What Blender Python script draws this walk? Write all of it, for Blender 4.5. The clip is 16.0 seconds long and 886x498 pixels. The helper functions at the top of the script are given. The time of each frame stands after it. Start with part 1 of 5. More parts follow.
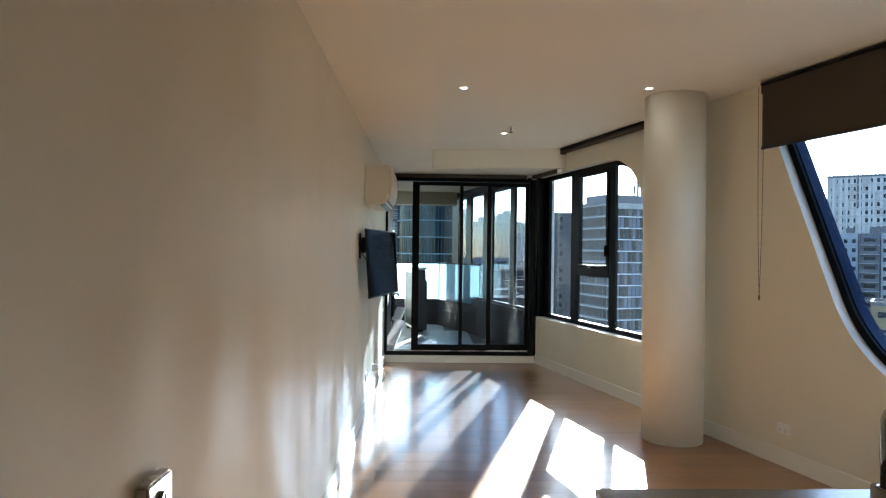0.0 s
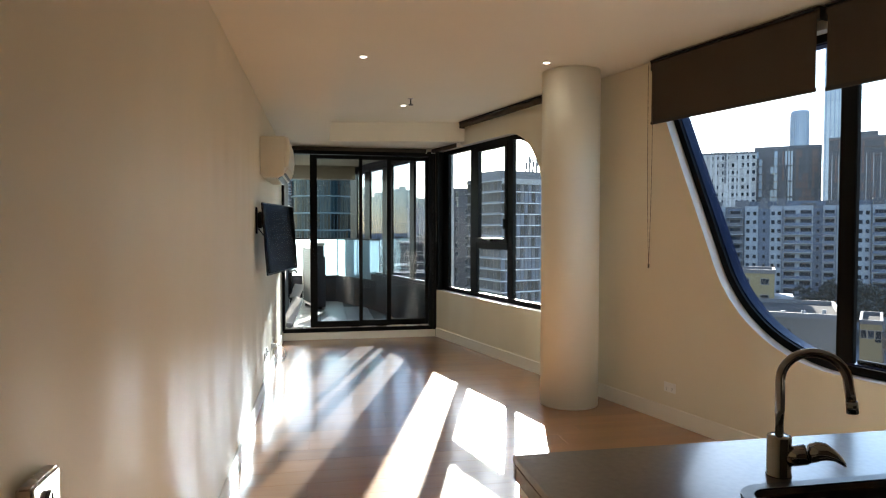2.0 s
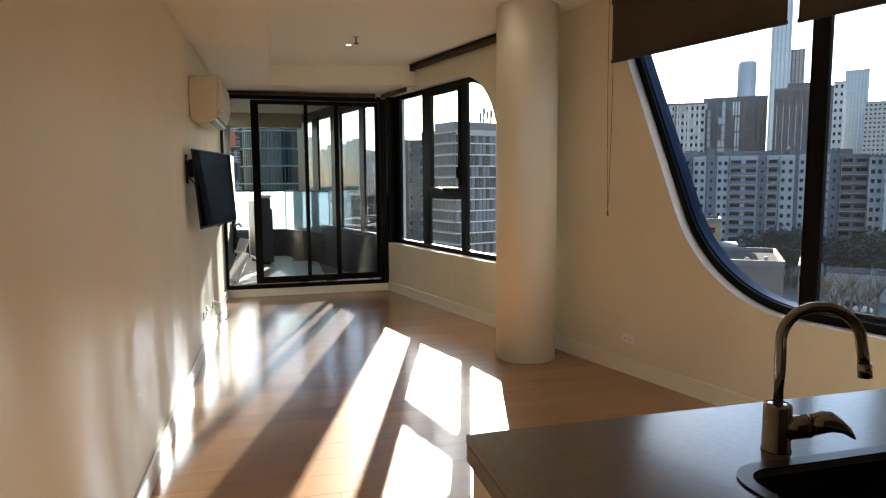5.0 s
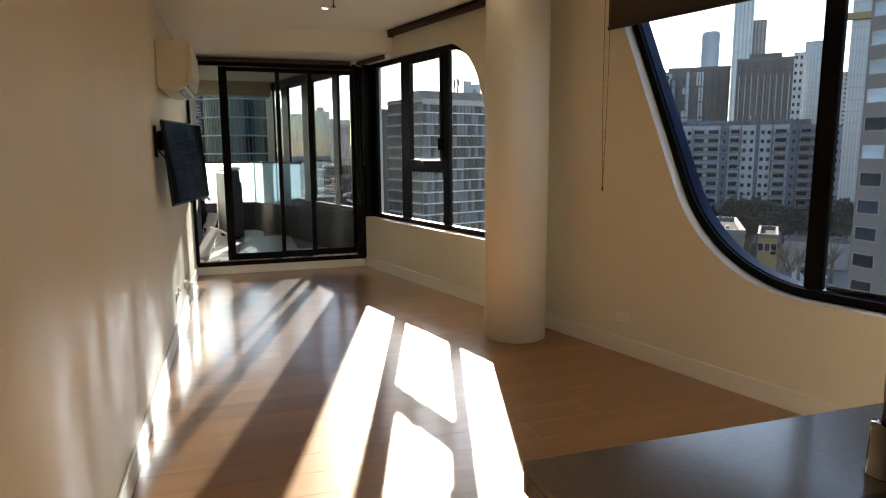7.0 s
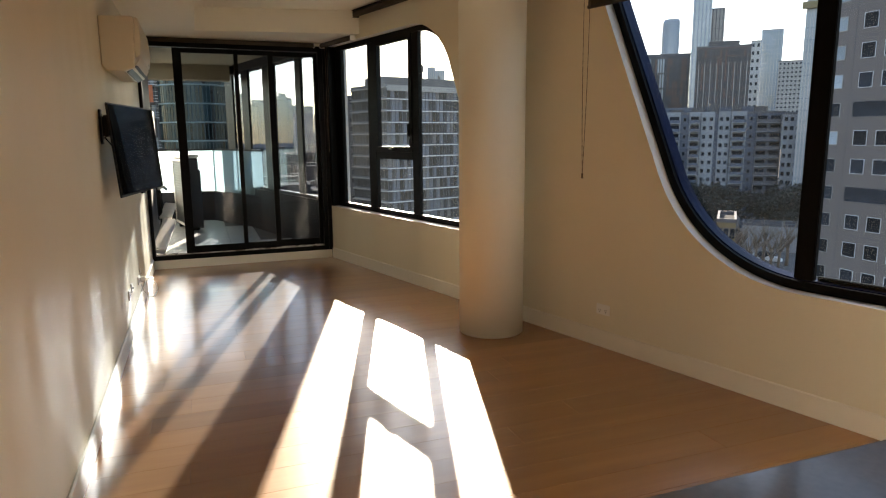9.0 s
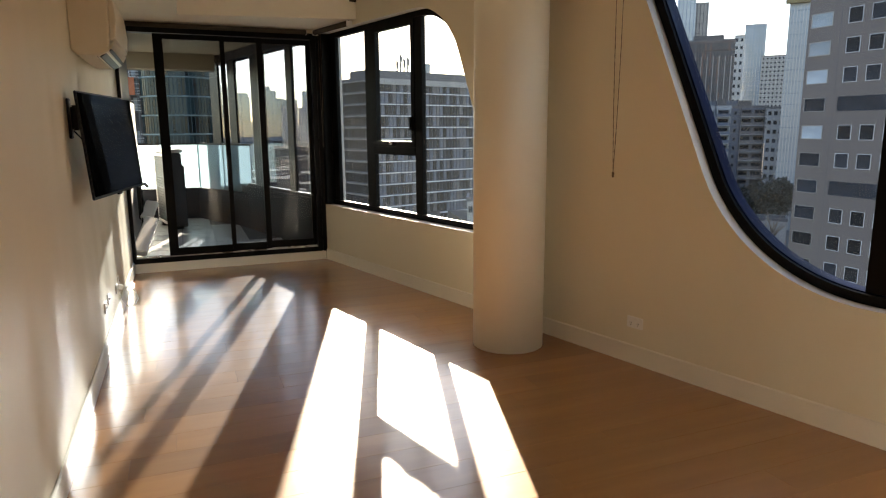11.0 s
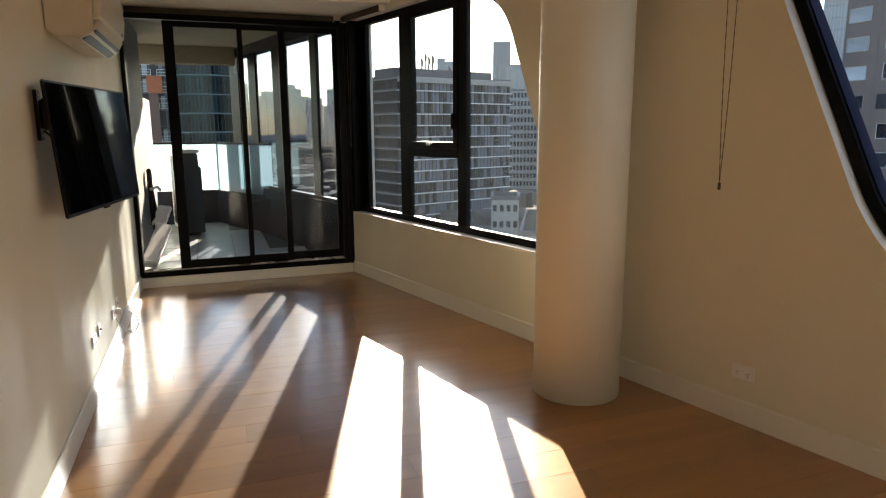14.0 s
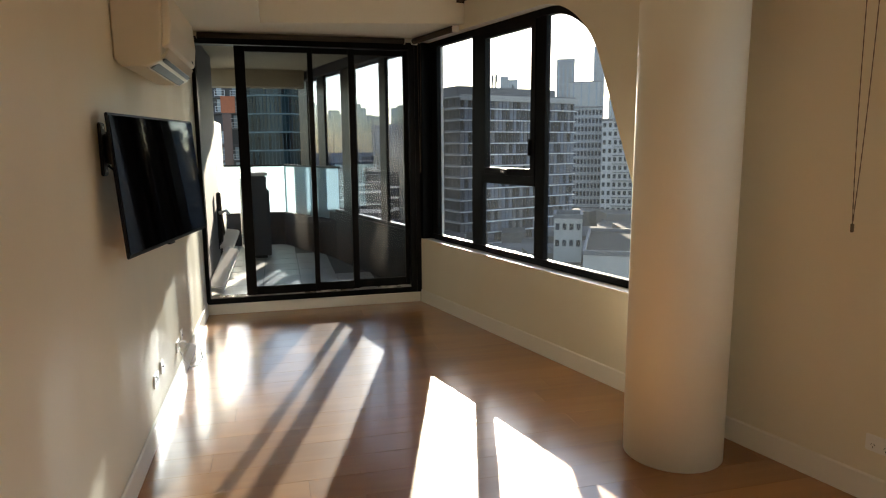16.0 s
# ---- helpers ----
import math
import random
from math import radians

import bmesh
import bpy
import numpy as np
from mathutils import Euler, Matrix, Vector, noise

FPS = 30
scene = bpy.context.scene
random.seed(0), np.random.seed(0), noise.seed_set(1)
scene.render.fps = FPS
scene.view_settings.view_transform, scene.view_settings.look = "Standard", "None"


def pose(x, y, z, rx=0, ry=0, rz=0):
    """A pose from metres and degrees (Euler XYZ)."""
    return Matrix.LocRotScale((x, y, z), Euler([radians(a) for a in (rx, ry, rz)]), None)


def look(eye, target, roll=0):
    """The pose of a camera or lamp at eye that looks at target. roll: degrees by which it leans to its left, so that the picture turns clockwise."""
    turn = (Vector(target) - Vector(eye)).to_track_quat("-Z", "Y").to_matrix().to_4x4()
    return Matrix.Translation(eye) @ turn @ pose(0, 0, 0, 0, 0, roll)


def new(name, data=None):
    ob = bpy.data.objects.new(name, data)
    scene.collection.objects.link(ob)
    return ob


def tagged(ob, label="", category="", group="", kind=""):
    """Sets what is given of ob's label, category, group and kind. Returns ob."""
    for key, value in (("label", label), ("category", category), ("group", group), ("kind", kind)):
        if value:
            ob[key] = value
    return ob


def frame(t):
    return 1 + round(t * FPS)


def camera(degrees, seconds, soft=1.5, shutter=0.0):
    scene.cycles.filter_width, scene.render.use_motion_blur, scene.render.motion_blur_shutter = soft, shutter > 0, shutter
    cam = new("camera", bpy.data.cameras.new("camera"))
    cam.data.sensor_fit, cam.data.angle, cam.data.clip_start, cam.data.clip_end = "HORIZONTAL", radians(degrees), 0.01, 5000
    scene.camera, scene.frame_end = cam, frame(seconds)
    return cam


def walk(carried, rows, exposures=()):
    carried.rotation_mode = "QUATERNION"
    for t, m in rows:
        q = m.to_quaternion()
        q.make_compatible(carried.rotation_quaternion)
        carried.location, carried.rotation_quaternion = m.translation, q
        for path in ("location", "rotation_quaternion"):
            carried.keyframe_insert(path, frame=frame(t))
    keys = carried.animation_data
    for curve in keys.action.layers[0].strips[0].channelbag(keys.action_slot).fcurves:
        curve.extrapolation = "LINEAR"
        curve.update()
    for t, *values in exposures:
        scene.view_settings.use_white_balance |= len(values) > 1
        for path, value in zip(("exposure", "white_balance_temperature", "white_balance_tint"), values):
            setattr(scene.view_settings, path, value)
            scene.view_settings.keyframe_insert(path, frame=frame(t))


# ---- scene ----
cam = camera(68.83, 16.0, soft=1.15)
PATH = [
    (0, (0.552, 0.454, 1.479), (0.602, 2.454, 1.485), 0.72),
    (0.5, (0.524, 0.467, 1.470), (0.641, 2.463, 1.460), 0.62),
    (1, (0.519, 0.481, 1.466), (0.754, 2.466, 1.439), 0.43),
    (1.5, (0.505, 0.453, 1.473), (0.836, 2.425, 1.425), 0.17),
    (2, (0.511, 0.514, 1.462), (0.878, 2.479, 1.395), 0.07),
    (2.5, (0.554, 0.635, 1.461), (0.941, 2.595, 1.370), 0.05),
    (3, (0.565, 0.718, 1.449), (0.975, 2.672, 1.336), 0.00),
    (3.5, (0.576, 0.749, 1.447), (1.009, 2.697, 1.313), -0.15),
    (4, (0.591, 0.777, 1.434), (1.047, 2.718, 1.275), -0.18),
    (4.5, (0.605, 0.779, 1.422), (1.082, 2.712, 1.236), -0.29),
    (7, (0.514, 1.048, 1.450), (1.107, 2.933, 1.145), -0.37),
    (7.5, (0.461, 1.133, 1.445), (1.077, 3.009, 1.124), -0.30),
    (8, (0.459, 1.186, 1.448), (1.100, 3.050, 1.110), -0.35),
    (8.5, (0.490, 1.212, 1.443), (1.152, 3.068, 1.098), -0.34),
    (9, (0.543, 1.300, 1.443), (1.234, 3.145, 1.098), -0.46),
    (9.2, (0.570, 1.344, 1.447), (1.275, 3.183, 1.100), -0.64),
    (11.5, (0.535, 1.923, 1.445), (1.267, 3.747, 1.077), -0.36),
    (12, (0.588, 2.052, 1.447), (1.318, 3.876, 1.075), -0.49),
    (12.5, (0.686, 2.184, 1.450), (1.403, 4.014, 1.077), -0.53),
    (13, (0.726, 2.272, 1.442), (1.423, 4.110, 1.073), -0.53),
    (13.5, (0.725, 2.384, 1.440), (1.405, 4.229, 1.074), -0.42),
    (14, (0.665, 2.587, 1.453), (1.329, 4.437, 1.084), -0.33),
    (14.5, (0.623, 2.701, 1.467), (1.274, 4.557, 1.101), -0.31),
    (15, (0.627, 2.789, 1.485), (1.257, 4.653, 1.124), -0.45),
    (15.5, (0.645, 2.873, 1.504), (1.206, 4.762, 1.163), -0.41),
    (16, (0.672, 2.910, 1.518), (1.160, 4.824, 1.202), -0.45),
]
walk(cam, [(t, look(eye, target, roll)) for t, eye, target, roll in PATH], [(0.0, 2.76, 5450, 4), (1.5, 2.74, 5950, 6), (3.5, 2.64, 6600, 10), (4.5, 2.58, 6750, 10), (7.0, 2.25, 7050, 11), (11.5, 2.34, 7350, 13), (14.5, 2.20, 7150, 11), (16.0, 2.26, 7050, 10)])

SKY, SUN, DOWN = 0.11, 5.5, 0.15
DOWNLIGHTS = [(0.819, 5.398), (2.217, 5.306), (1.349, 7.255)]
TAP = (1.527, 1.800, -32.0)

from mathutils.geometry import tessellate_polygon

# ---------------------------------------------------------------- world, sun, exposure
SUN_AZ, SUN_EL = 16.7, 19.5          # degrees clockwise from +y; above the horizon
world = bpy.data.worlds.new("sky")
scene.world = world
world.use_nodes = True
wn, wl = world.node_tree.nodes, world.node_tree.links
sky = wn.new("ShaderNodeTexSky")
sky.sky_type = "NISHITA"
sky.sun_disc = False
sky.sun_elevation, sky.sun_rotation = radians(SUN_EL), radians(SUN_AZ)
sky.air_density, sky.dust_density, sky.ozone_density = 1.0, 0.3, 1.5
wn["Background"].inputs["Strength"].default_value = SKY
wl.new(sky.outputs[0], wn["Background"].inputs["Color"])

sun_dir = Vector((math.sin(radians(SUN_AZ)), math.cos(radians(SUN_AZ)), math.tan(radians(SUN_EL))))
sun_data = bpy.data.lights.new("sun", "SUN")
sun_data.energy, sun_data.angle, sun_data.color = SUN, radians(0.55), (1.0, 0.90, 0.75)
sun = new("sun", sun_data)
sun.matrix_world = look(sun_dir * 40, (0, 0, 0))

# ---------------------------------------------------------------- materials


def nodes_of(name):
    m = bpy.data.materials.new(name)
    m.use_nodes = True
    return m, m.node_tree.nodes, m.node_tree.links, m.node_tree.nodes["Principled BSDF"]


def mat(name, color, rough=0.5, metal=0.0, var=0.06, scale=6.0, bump=0.0, bump_scale=80.0, coat=0.0, stretch=(1, 1, 1), spec=0.5, rvar=0.08, rand=0.0, depth=0.002, bdetail=3.0):
    """Painted, moulded or metal surface: broad tone variation, fine relief, roughness variation."""
    m, n, l, b = nodes_of(name)
    tc, mp = n.new("ShaderNodeTexCoord"), n.new("ShaderNodeMapping")
    mp.inputs["Scale"].default_value = stretch
    l.new(tc.outputs["Object"], mp.inputs["Vector"])
    big, fine = n.new("ShaderNodeTexNoise"), n.new("ShaderNodeTexNoise")
    big.inputs["Scale"].default_value, big.inputs["Detail"].default_value = scale, 4
    fine.inputs["Scale"].default_value, fine.inputs["Detail"].default_value = bump_scale, bdetail
    l.new(mp.outputs[0], big.inputs["Vector"])
    l.new(mp.outputs[0], fine.inputs["Vector"])
    ramp = n.new("ShaderNodeValToRGB")
    ramp.color_ramp.elements[0].position, ramp.color_ramp.elements[1].position = 0.3, 0.7
    ramp.color_ramp.elements[0].color = (*[c * (1 - var) for c in color], 1)
    ramp.color_ramp.elements[1].color = (*[min(1, c * (1 + var)) for c in color], 1)
    l.new(big.outputs[0], ramp.inputs[0])
    out = ramp.outputs[0]
    if rand:
        oi, hsv, mr = n.new("ShaderNodeObjectInfo"), n.new("ShaderNodeHueSaturation"), n.new("ShaderNodeMapRange")
        mr.inputs["To Min"].default_value, mr.inputs["To Max"].default_value = 1 - rand, 1 + rand
        l.new(oi.outputs["Random"], mr.inputs["Value"])
        l.new(mr.outputs[0], hsv.inputs["Value"])
        l.new(out, hsv.inputs["Color"])
        out = hsv.outputs[0]
    l.new(out, b.inputs["Base Color"])
    mr = n.new("ShaderNodeMapRange")
    mr.inputs["To Min"].default_value, mr.inputs["To Max"].default_value = max(0.02, rough - rvar), min(1, rough + rvar)
    l.new(big.outputs[0], mr.inputs["Value"])
    l.new(mr.outputs[0], b.inputs["Roughness"])
    b.inputs["Metallic"].default_value = metal
    b.inputs["Specular IOR Level"].default_value = spec
    b.inputs["Coat Weight"].default_value = coat
    if bump:
        bp = n.new("ShaderNodeBump")
        bp.inputs["Strength"].default_value, bp.inputs["Distance"].default_value = bump, depth
        l.new(fine.outputs[0], bp.inputs["Height"])
        l.new(bp.outputs[0], b.inputs["Normal"])
    return m


def glass(name, tint, rough=0.0, frost_veil=0.0):
    """Clear or tinted pane that lets light straight through and mirrors by Fresnel."""
    m, n, l, b = nodes_of(name)
    n.remove(b)
    out = n["Material Output"]
    tr, gl, mx, fr = n.new("ShaderNodeBsdfTransparent"), n.new("ShaderNodeBsdfGlossy"), n.new("ShaderNodeMixShader"), n.new("ShaderNodeLayerWeight")
    pw, ma = n.new("ShaderNodeMath"), n.new("ShaderNodeMath")
    pw.operation, ma.operation = "POWER", "MULTIPLY_ADD"
    pw.inputs[1].default_value, ma.inputs[1].default_value, ma.inputs[2].default_value = 5.0, 0.9, 0.014
    tr.inputs[0].default_value = (*tint, 1)
    gl.inputs["Roughness"].default_value = rough
    fr.inputs["Blend"].default_value = 0.5
    l.new(fr.outputs["Facing"], pw.inputs[0])
    l.new(pw.outputs[0], ma.inputs[0])
    l.new(ma.outputs[0], mx.inputs[0])
    l.new(tr.outputs[0], mx.inputs[1])
    l.new(gl.outputs[0], mx.inputs[2])
    last = mx
    if frost_veil:
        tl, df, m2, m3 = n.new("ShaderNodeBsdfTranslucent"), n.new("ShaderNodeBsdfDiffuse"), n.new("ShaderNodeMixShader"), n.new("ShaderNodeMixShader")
        film = [c * k for c, k in zip(tint, (0.80, 0.92, 1.0))]      # bluish film: haze stand-in on window panes, true frosting on the balustrade glass
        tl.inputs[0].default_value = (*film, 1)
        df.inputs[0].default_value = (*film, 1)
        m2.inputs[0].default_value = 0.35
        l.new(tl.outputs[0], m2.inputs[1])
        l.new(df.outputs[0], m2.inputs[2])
        m3.inputs[0].default_value = frost_veil
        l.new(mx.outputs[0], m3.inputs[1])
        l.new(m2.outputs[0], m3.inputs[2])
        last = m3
    l.new(last.outputs[0], out.inputs["Surface"])
    return m


def wood(name):
    """Satin-lacquered timber boards: grain along x, each board its own tone."""
    m, n, l, b = nodes_of(name)
    tc, oi = n.new("ShaderNodeTexCoord"), n.new("ShaderNodeObjectInfo")
    off = n.new("ShaderNodeVectorMath")
    off.operation = "MULTIPLY_ADD"
    off.inputs[1].default_value = (37.0, 91.0, 53.0)
    comb = n.new("ShaderNodeCombineXYZ")
    for k in range(3):
        l.new(oi.outputs["Random"], comb.inputs[k])
    l.new(comb.outputs[0], off.inputs[0])
    l.new(tc.outputs["Object"], off.inputs[2])
    mp = n.new("ShaderNodeMapping")
    mp.inputs["Scale"].default_value = (0.7, 7.0, 1.0)
    l.new(off.outputs[0], mp.inputs["Vector"])
    grain, fine = n.new("ShaderNodeTexNoise"), n.new("ShaderNodeTexNoise")
    grain.inputs["Scale"].default_value, grain.inputs["Detail"].default_value, grain.inputs["Distortion"].default_value = 1.4, 3, 0.4
    fine.inputs["Scale"].default_value, fine.inputs["Detail"].default_value = 14, 4
    l.new(mp.outputs[0], grain.inputs["Vector"])
    l.new(mp.outputs[0], fine.inputs["Vector"])
    ramp = n.new("ShaderNodeValToRGB")
    e = ramp.color_ramp.elements
    e[0].position, e[0].color = 0.2, (0.315, 0.133, 0.033, 1)
    e[1].position, e[1].color = 0.8, (0.43, 0.20, 0.055, 1)
    mid = e.new(0.5)
    mid.color = (0.37, 0.166, 0.043, 1)
    l.new(grain.outputs[0], ramp.inputs[0])
    hsv = n.new("ShaderNodeHueSaturation")
    mr = n.new("ShaderNodeMapRange")
    mr.inputs["To Min"].default_value, mr.inputs["To Max"].default_value = 0.88, 1.09
    l.new(oi.outputs["Random"], mr.inputs["Value"])
    l.new(mr.outputs[0], hsv.inputs["Value"])
    l.new(ramp.outputs[0], hsv.inputs["Color"])
    l.new(hsv.outputs[0], b.inputs["Base Color"])
    rr = n.new("ShaderNodeMapRange")
    rr.inputs["To Min"].default_value, rr.inputs["To Max"].default_value = 0.26, 0.40
    l.new(fine.outputs[0], rr.inputs["Value"])
    l.new(rr.outputs[0], b.inputs["Roughness"])
    b.inputs["Coat Weight"].default_value = 1.0
    b.inputs["Coat Roughness"].default_value = 0.17
    bp = n.new("ShaderNodeBump")
    bp.inputs["Strength"].default_value, bp.inputs["Distance"].default_value = 0.10, 0.001
    l.new(grain.outputs[0], bp.inputs["Height"])
    wave, b2 = n.new("ShaderNodeTexNoise"), n.new("ShaderNodeBump")
    wave.inputs["Scale"].default_value, wave.inputs["Detail"].default_value = 5.0, 1
    l.new(tc.outputs["Object"], wave.inputs["Vector"])
    b2.inputs["Strength"].default_value, b2.inputs["Distance"].default_value = 0.5, 0.0011
    l.new(wave.outputs[0], b2.inputs["Height"])
    l.new(b2.outputs[0], bp.inputs["Normal"])
    l.new(bp.outputs[0], b.inputs["Normal"])
    return m


def emit(name, color, strength):
    m, n, l, b = nodes_of(name)
    b.inputs["Base Color"].default_value = (*color, 1)
    b.inputs["Emission Color"].default_value = (*color, 1)
    b.inputs["Emission Strength"].default_value = strength
    return m


M_WALL = mat("wall_paint", (0.81, 0.755, 0.61), 0.50, var=0.03, scale=1.1, bump=1.0, bump_scale=1.7, spec=0.38, stretch=(1, 1, 0.5), depth=0.07, bdetail=1.3)
# unseen back wall: dark so less light bounces into the near room
M_UNSEEN_END = mat("dark_unseen_wall", (0.16, 0.13, 0.10), 0.45, var=0.1, scale=2.0)
M_COLUMN = mat("column_paint", (0.90, 0.875, 0.77), 0.5, var=0.02, scale=1.5, bump=0.3, bump_scale=14, spec=0.4, stretch=(1, 1, 0.25))
M_CEIL = mat("ceiling_paint", (0.88, 0.84, 0.73), 0.6, var=0.02, scale=1.0, bump=0.05, bump_scale=160)
M_TRIM = mat("gloss_trim_paint", (0.86, 0.82, 0.73), 0.33, var=0.015, scale=2.0)
M_REVEAL = mat("white_reveal_paint", (0.80, 0.79, 0.76), 0.4, var=0.02)
M_FRAME = mat("black_aluminium", (0.0042, 0.0040, 0.0044), 0.42, var=0.15, scale=9, bump=0.03, spec=0.11)
# inner frame face of window_2: reflected sky blue is mixed into the black
M_FRAME_SKY = mat("black_frame_sky_blue", (0.004, 0.009, 0.042), 0.35, var=0.1, scale=5, spec=0.15)
M_RUBBER = mat("black_rubber", (0.015, 0.015, 0.015), 0.7)
M_BLIND = mat("blind_fabric", (0.075, 0.060, 0.046), 0.9, var=0.05, scale=3, bump=0.5, bump_scale=900, spec=0.2)
M_BLINDBAR = mat("blind_dark_bar", (0.025, 0.021, 0.018), 0.5)
M_CORD = mat("bead_cord", (0.13, 0.10, 0.07), 0.6)
M_WOOD = wood("oak_boards")
M_SUBFLOOR = mat("dark_joint", (0.20, 0.10, 0.035), 0.7)
M_PLASTIC = mat("cream_plastic", (0.74, 0.68, 0.56), 0.32, var=0.02)
M_SHEET = mat("dark_grey_sheet_metal", (0.06, 0.06, 0.065), 0.45, var=0.08, scale=4)
M_WHITE = mat("white_plastic", (0.88, 0.87, 0.83), 0.3, var=0.02)
M_DARKPL = mat("black_plastic", (0.005, 0.005, 0.0055), 0.35, var=0.1, spec=0.35)
M_SCREEN = mat("tv_screen", (0.003, 0.0035, 0.005), 0.035, var=0.02, spec=0.45, rvar=0.01)
M_CHROME = mat("chrome", (0.30, 0.29, 0.275), 0.09, metal=1.0, var=0.03, rvar=0.04)
M_STEEL = mat("brushed_steel", (0.55, 0.54, 0.52), 0.28, metal=1.0, var=0.05)
M_STONE = mat("grey_stone_top", (0.25, 0.23, 0.21), 0.19, var=0.06, scale=60, coat=0.1, rvar=0.04)
M_CABINET = mat("white_cabinet", (0.72, 0.70, 0.66), 0.3, var=0.02)
M_SINK = mat("dark_sink", (0.02, 0.02, 0.021), 0.35, var=0.15, scale=120)
# solid near-black slips; a slot's inner shade is put into this colour
M_HOLE_SHADE = mat("socket_hole_shade", (0.01, 0.01, 0.01), 0.8)
M_LAMP = emit("lamp_glow", (1.0, 0.90, 0.74), 4.0)
# window panes: the frost value veils the view in place of air haze
M_GLASS = glass("clear_glass", (0.96, 0.97, 0.97), frost_veil=0.012)
M_TINT = glass("grey_glass", (0.74, 0.77, 0.80), frost_veil=0.0012)
M_CLEAR = glass("thin_veil_clear_glass", (0.95, 0.96, 0.97), frost_veil=0.003)
M_TINT1 = glass("light_grey_glass", (0.74, 0.74, 0.74), frost_veil=0.010)
M_TINT2 = glass("bronze_grey_glass", (0.62, 0.66, 0.71), frost_veil=0.002)
M_FROST = glass("frosted_glass", (0.60, 0.68, 0.67), rough=0.25, frost_veil=0.85)
M_TILE = mat("balcony_tile", (0.24, 0.24, 0.245), 0.45, var=0.12, scale=5, bump=0.1, rand=0.08)
M_GROUT = mat("dark_grout", (0.06, 0.06, 0.06), 0.9)
M_SOFFIT = mat("balcony_render", (0.21, 0.17, 0.11), 0.8, var=0.06, scale=2, bump=0.2)
M_BALWALL = mat("balcony_grey_paint", (0.15, 0.15, 0.155), 0.7, var=0.05, scale=2, bump=0.2)
M_DARKPANEL = mat("balcony_dark_panel", (0.022, 0.021, 0.024), 0.6, var=0.25, spec=0.12)

# ---------------------------------------------------------------- mesh helpers


def add_box(bm, x0, x1, y0, y1, z0, z1, mi=0, bevel=0.0):
    r = bmesh.ops.create_cube(bm, size=1.0, matrix=Matrix.Translation(((x0 + x1) / 2, (y0 + y1) / 2, (z0 + z1) / 2)) @ Matrix.Diagonal((x1 - x0, y1 - y0, z1 - z0, 1)))
    faces = {f for v in r["verts"] for f in v.link_faces}
    for f in faces:
        f.material_index = mi
    if bevel:
        e = {e for v in r["verts"] for e in v.link_edges}
        bmesh.ops.bevel(bm, geom=list(e), offset=bevel, segments=2, affect="EDGES", clamp_overlap=True)
    return bm


def box(x0, x1, y0, y1, z0, z1, bevel=0.0):
    return add_box(bmesh.new(), x0, x1, y0, y1, z0, z1, 0, bevel)


def add_cyl(bm, p0, p1, r0, r1=None, seg=20, mi=0):
    p0, p1 = Vector(p0), Vector(p1)
    d = p1 - p0
    m = Matrix.Translation((p0 + p1) / 2) @ d.to_track_quat("Z", "Y").to_matrix().to_4x4()
    r = bmesh.ops.create_cone(bm, cap_ends=True, segments=seg, radius1=r0, radius2=r0 if r1 is None else r1, depth=d.length, matrix=m)
    for f in {f for v in r["verts"] for f in v.link_faces}:
        f.material_index = mi
        f.smooth = len(f.verts) == 4
    return bm


def cyl(p0, p1, r0, r1=None, seg=20):
    return add_cyl(bmesh.new(), p0, p1, r0, r1, seg)


def add_tube(bm, pts, r, seg=8):
    """A bent tube along points; r a number or one radius a point."""
    pts = [Vector(p) for p in pts]
    rs = r if isinstance(r, (list, tuple)) else [r] * len(pts)
    rings, up = [], Vector((0.31, 0.17, 0.93))
    for i, p in enumerate(pts):
        d = (pts[min(i + 1, len(pts) - 1)] - pts[max(i - 1, 0)]).normalized()
        a = d.cross(up)
        a = a.normalized() if a.length > 1e-4 else Vector((1, 0, 0))
        b = d.cross(a)
        up = b.cross(d) if i == 0 else up
        rings.append([bm.verts.new(p + rs[i] * (math.cos(t) * a + math.sin(t) * b)) for t in [2 * math.pi * k / seg for k in range(seg)]])
    for a, b in zip(rings, rings[1:]):
        for k in range(seg):
            f = bm.faces.new((a[k], a[(k + 1) % seg], b[(k + 1) % seg], b[k]))
            f.smooth = True
    bm.faces.new(rings[0][::-1])
    bm.faces.new(rings[-1])
    return bm


def tube(pts, r, seg=8):
    return add_tube(bmesh.new(), pts, r, seg)


def add_lathe(bm, prof, c=(0, 0, 0), seg=28):
    """Turns a profile of (radius, height) round the upright axis through c."""
    c = Vector(c)
    rings = [[bm.verts.new(c + Vector((r * math.cos(t), r * math.sin(t), z))) for t in [2 * math.pi * k / seg for k in range(seg)]] for r, z in prof]
    for a, b in zip(rings, rings[1:]):
        for k in range(seg):
            f = bm.faces.new((a[k], a[(k + 1) % seg], b[(k + 1) % seg], b[k]))
            f.smooth = True
    bm.faces.new(rings[0][::-1])
    bm.faces.new(rings[-1])
    return bm


def extrude_profile(prof, x0, x1, mi=0):
    """A closed profile of (y, z) drawn out along x."""
    bm = bmesh.new()
    a = [bm.verts.new((x0, y, z)) for y, z in prof]
    b = [bm.verts.new((x1, y, z)) for y, z in prof]
    k = len(prof)
    for i in range(k):
        bm.faces.new((a[i], a[(i + 1) % k], b[(i + 1) % k], b[i]))
    bm.faces.new(a[::-1])
    bm.faces.new(b)
    bmesh.ops.recalc_face_normals(bm, faces=bm.faces)
    return bm


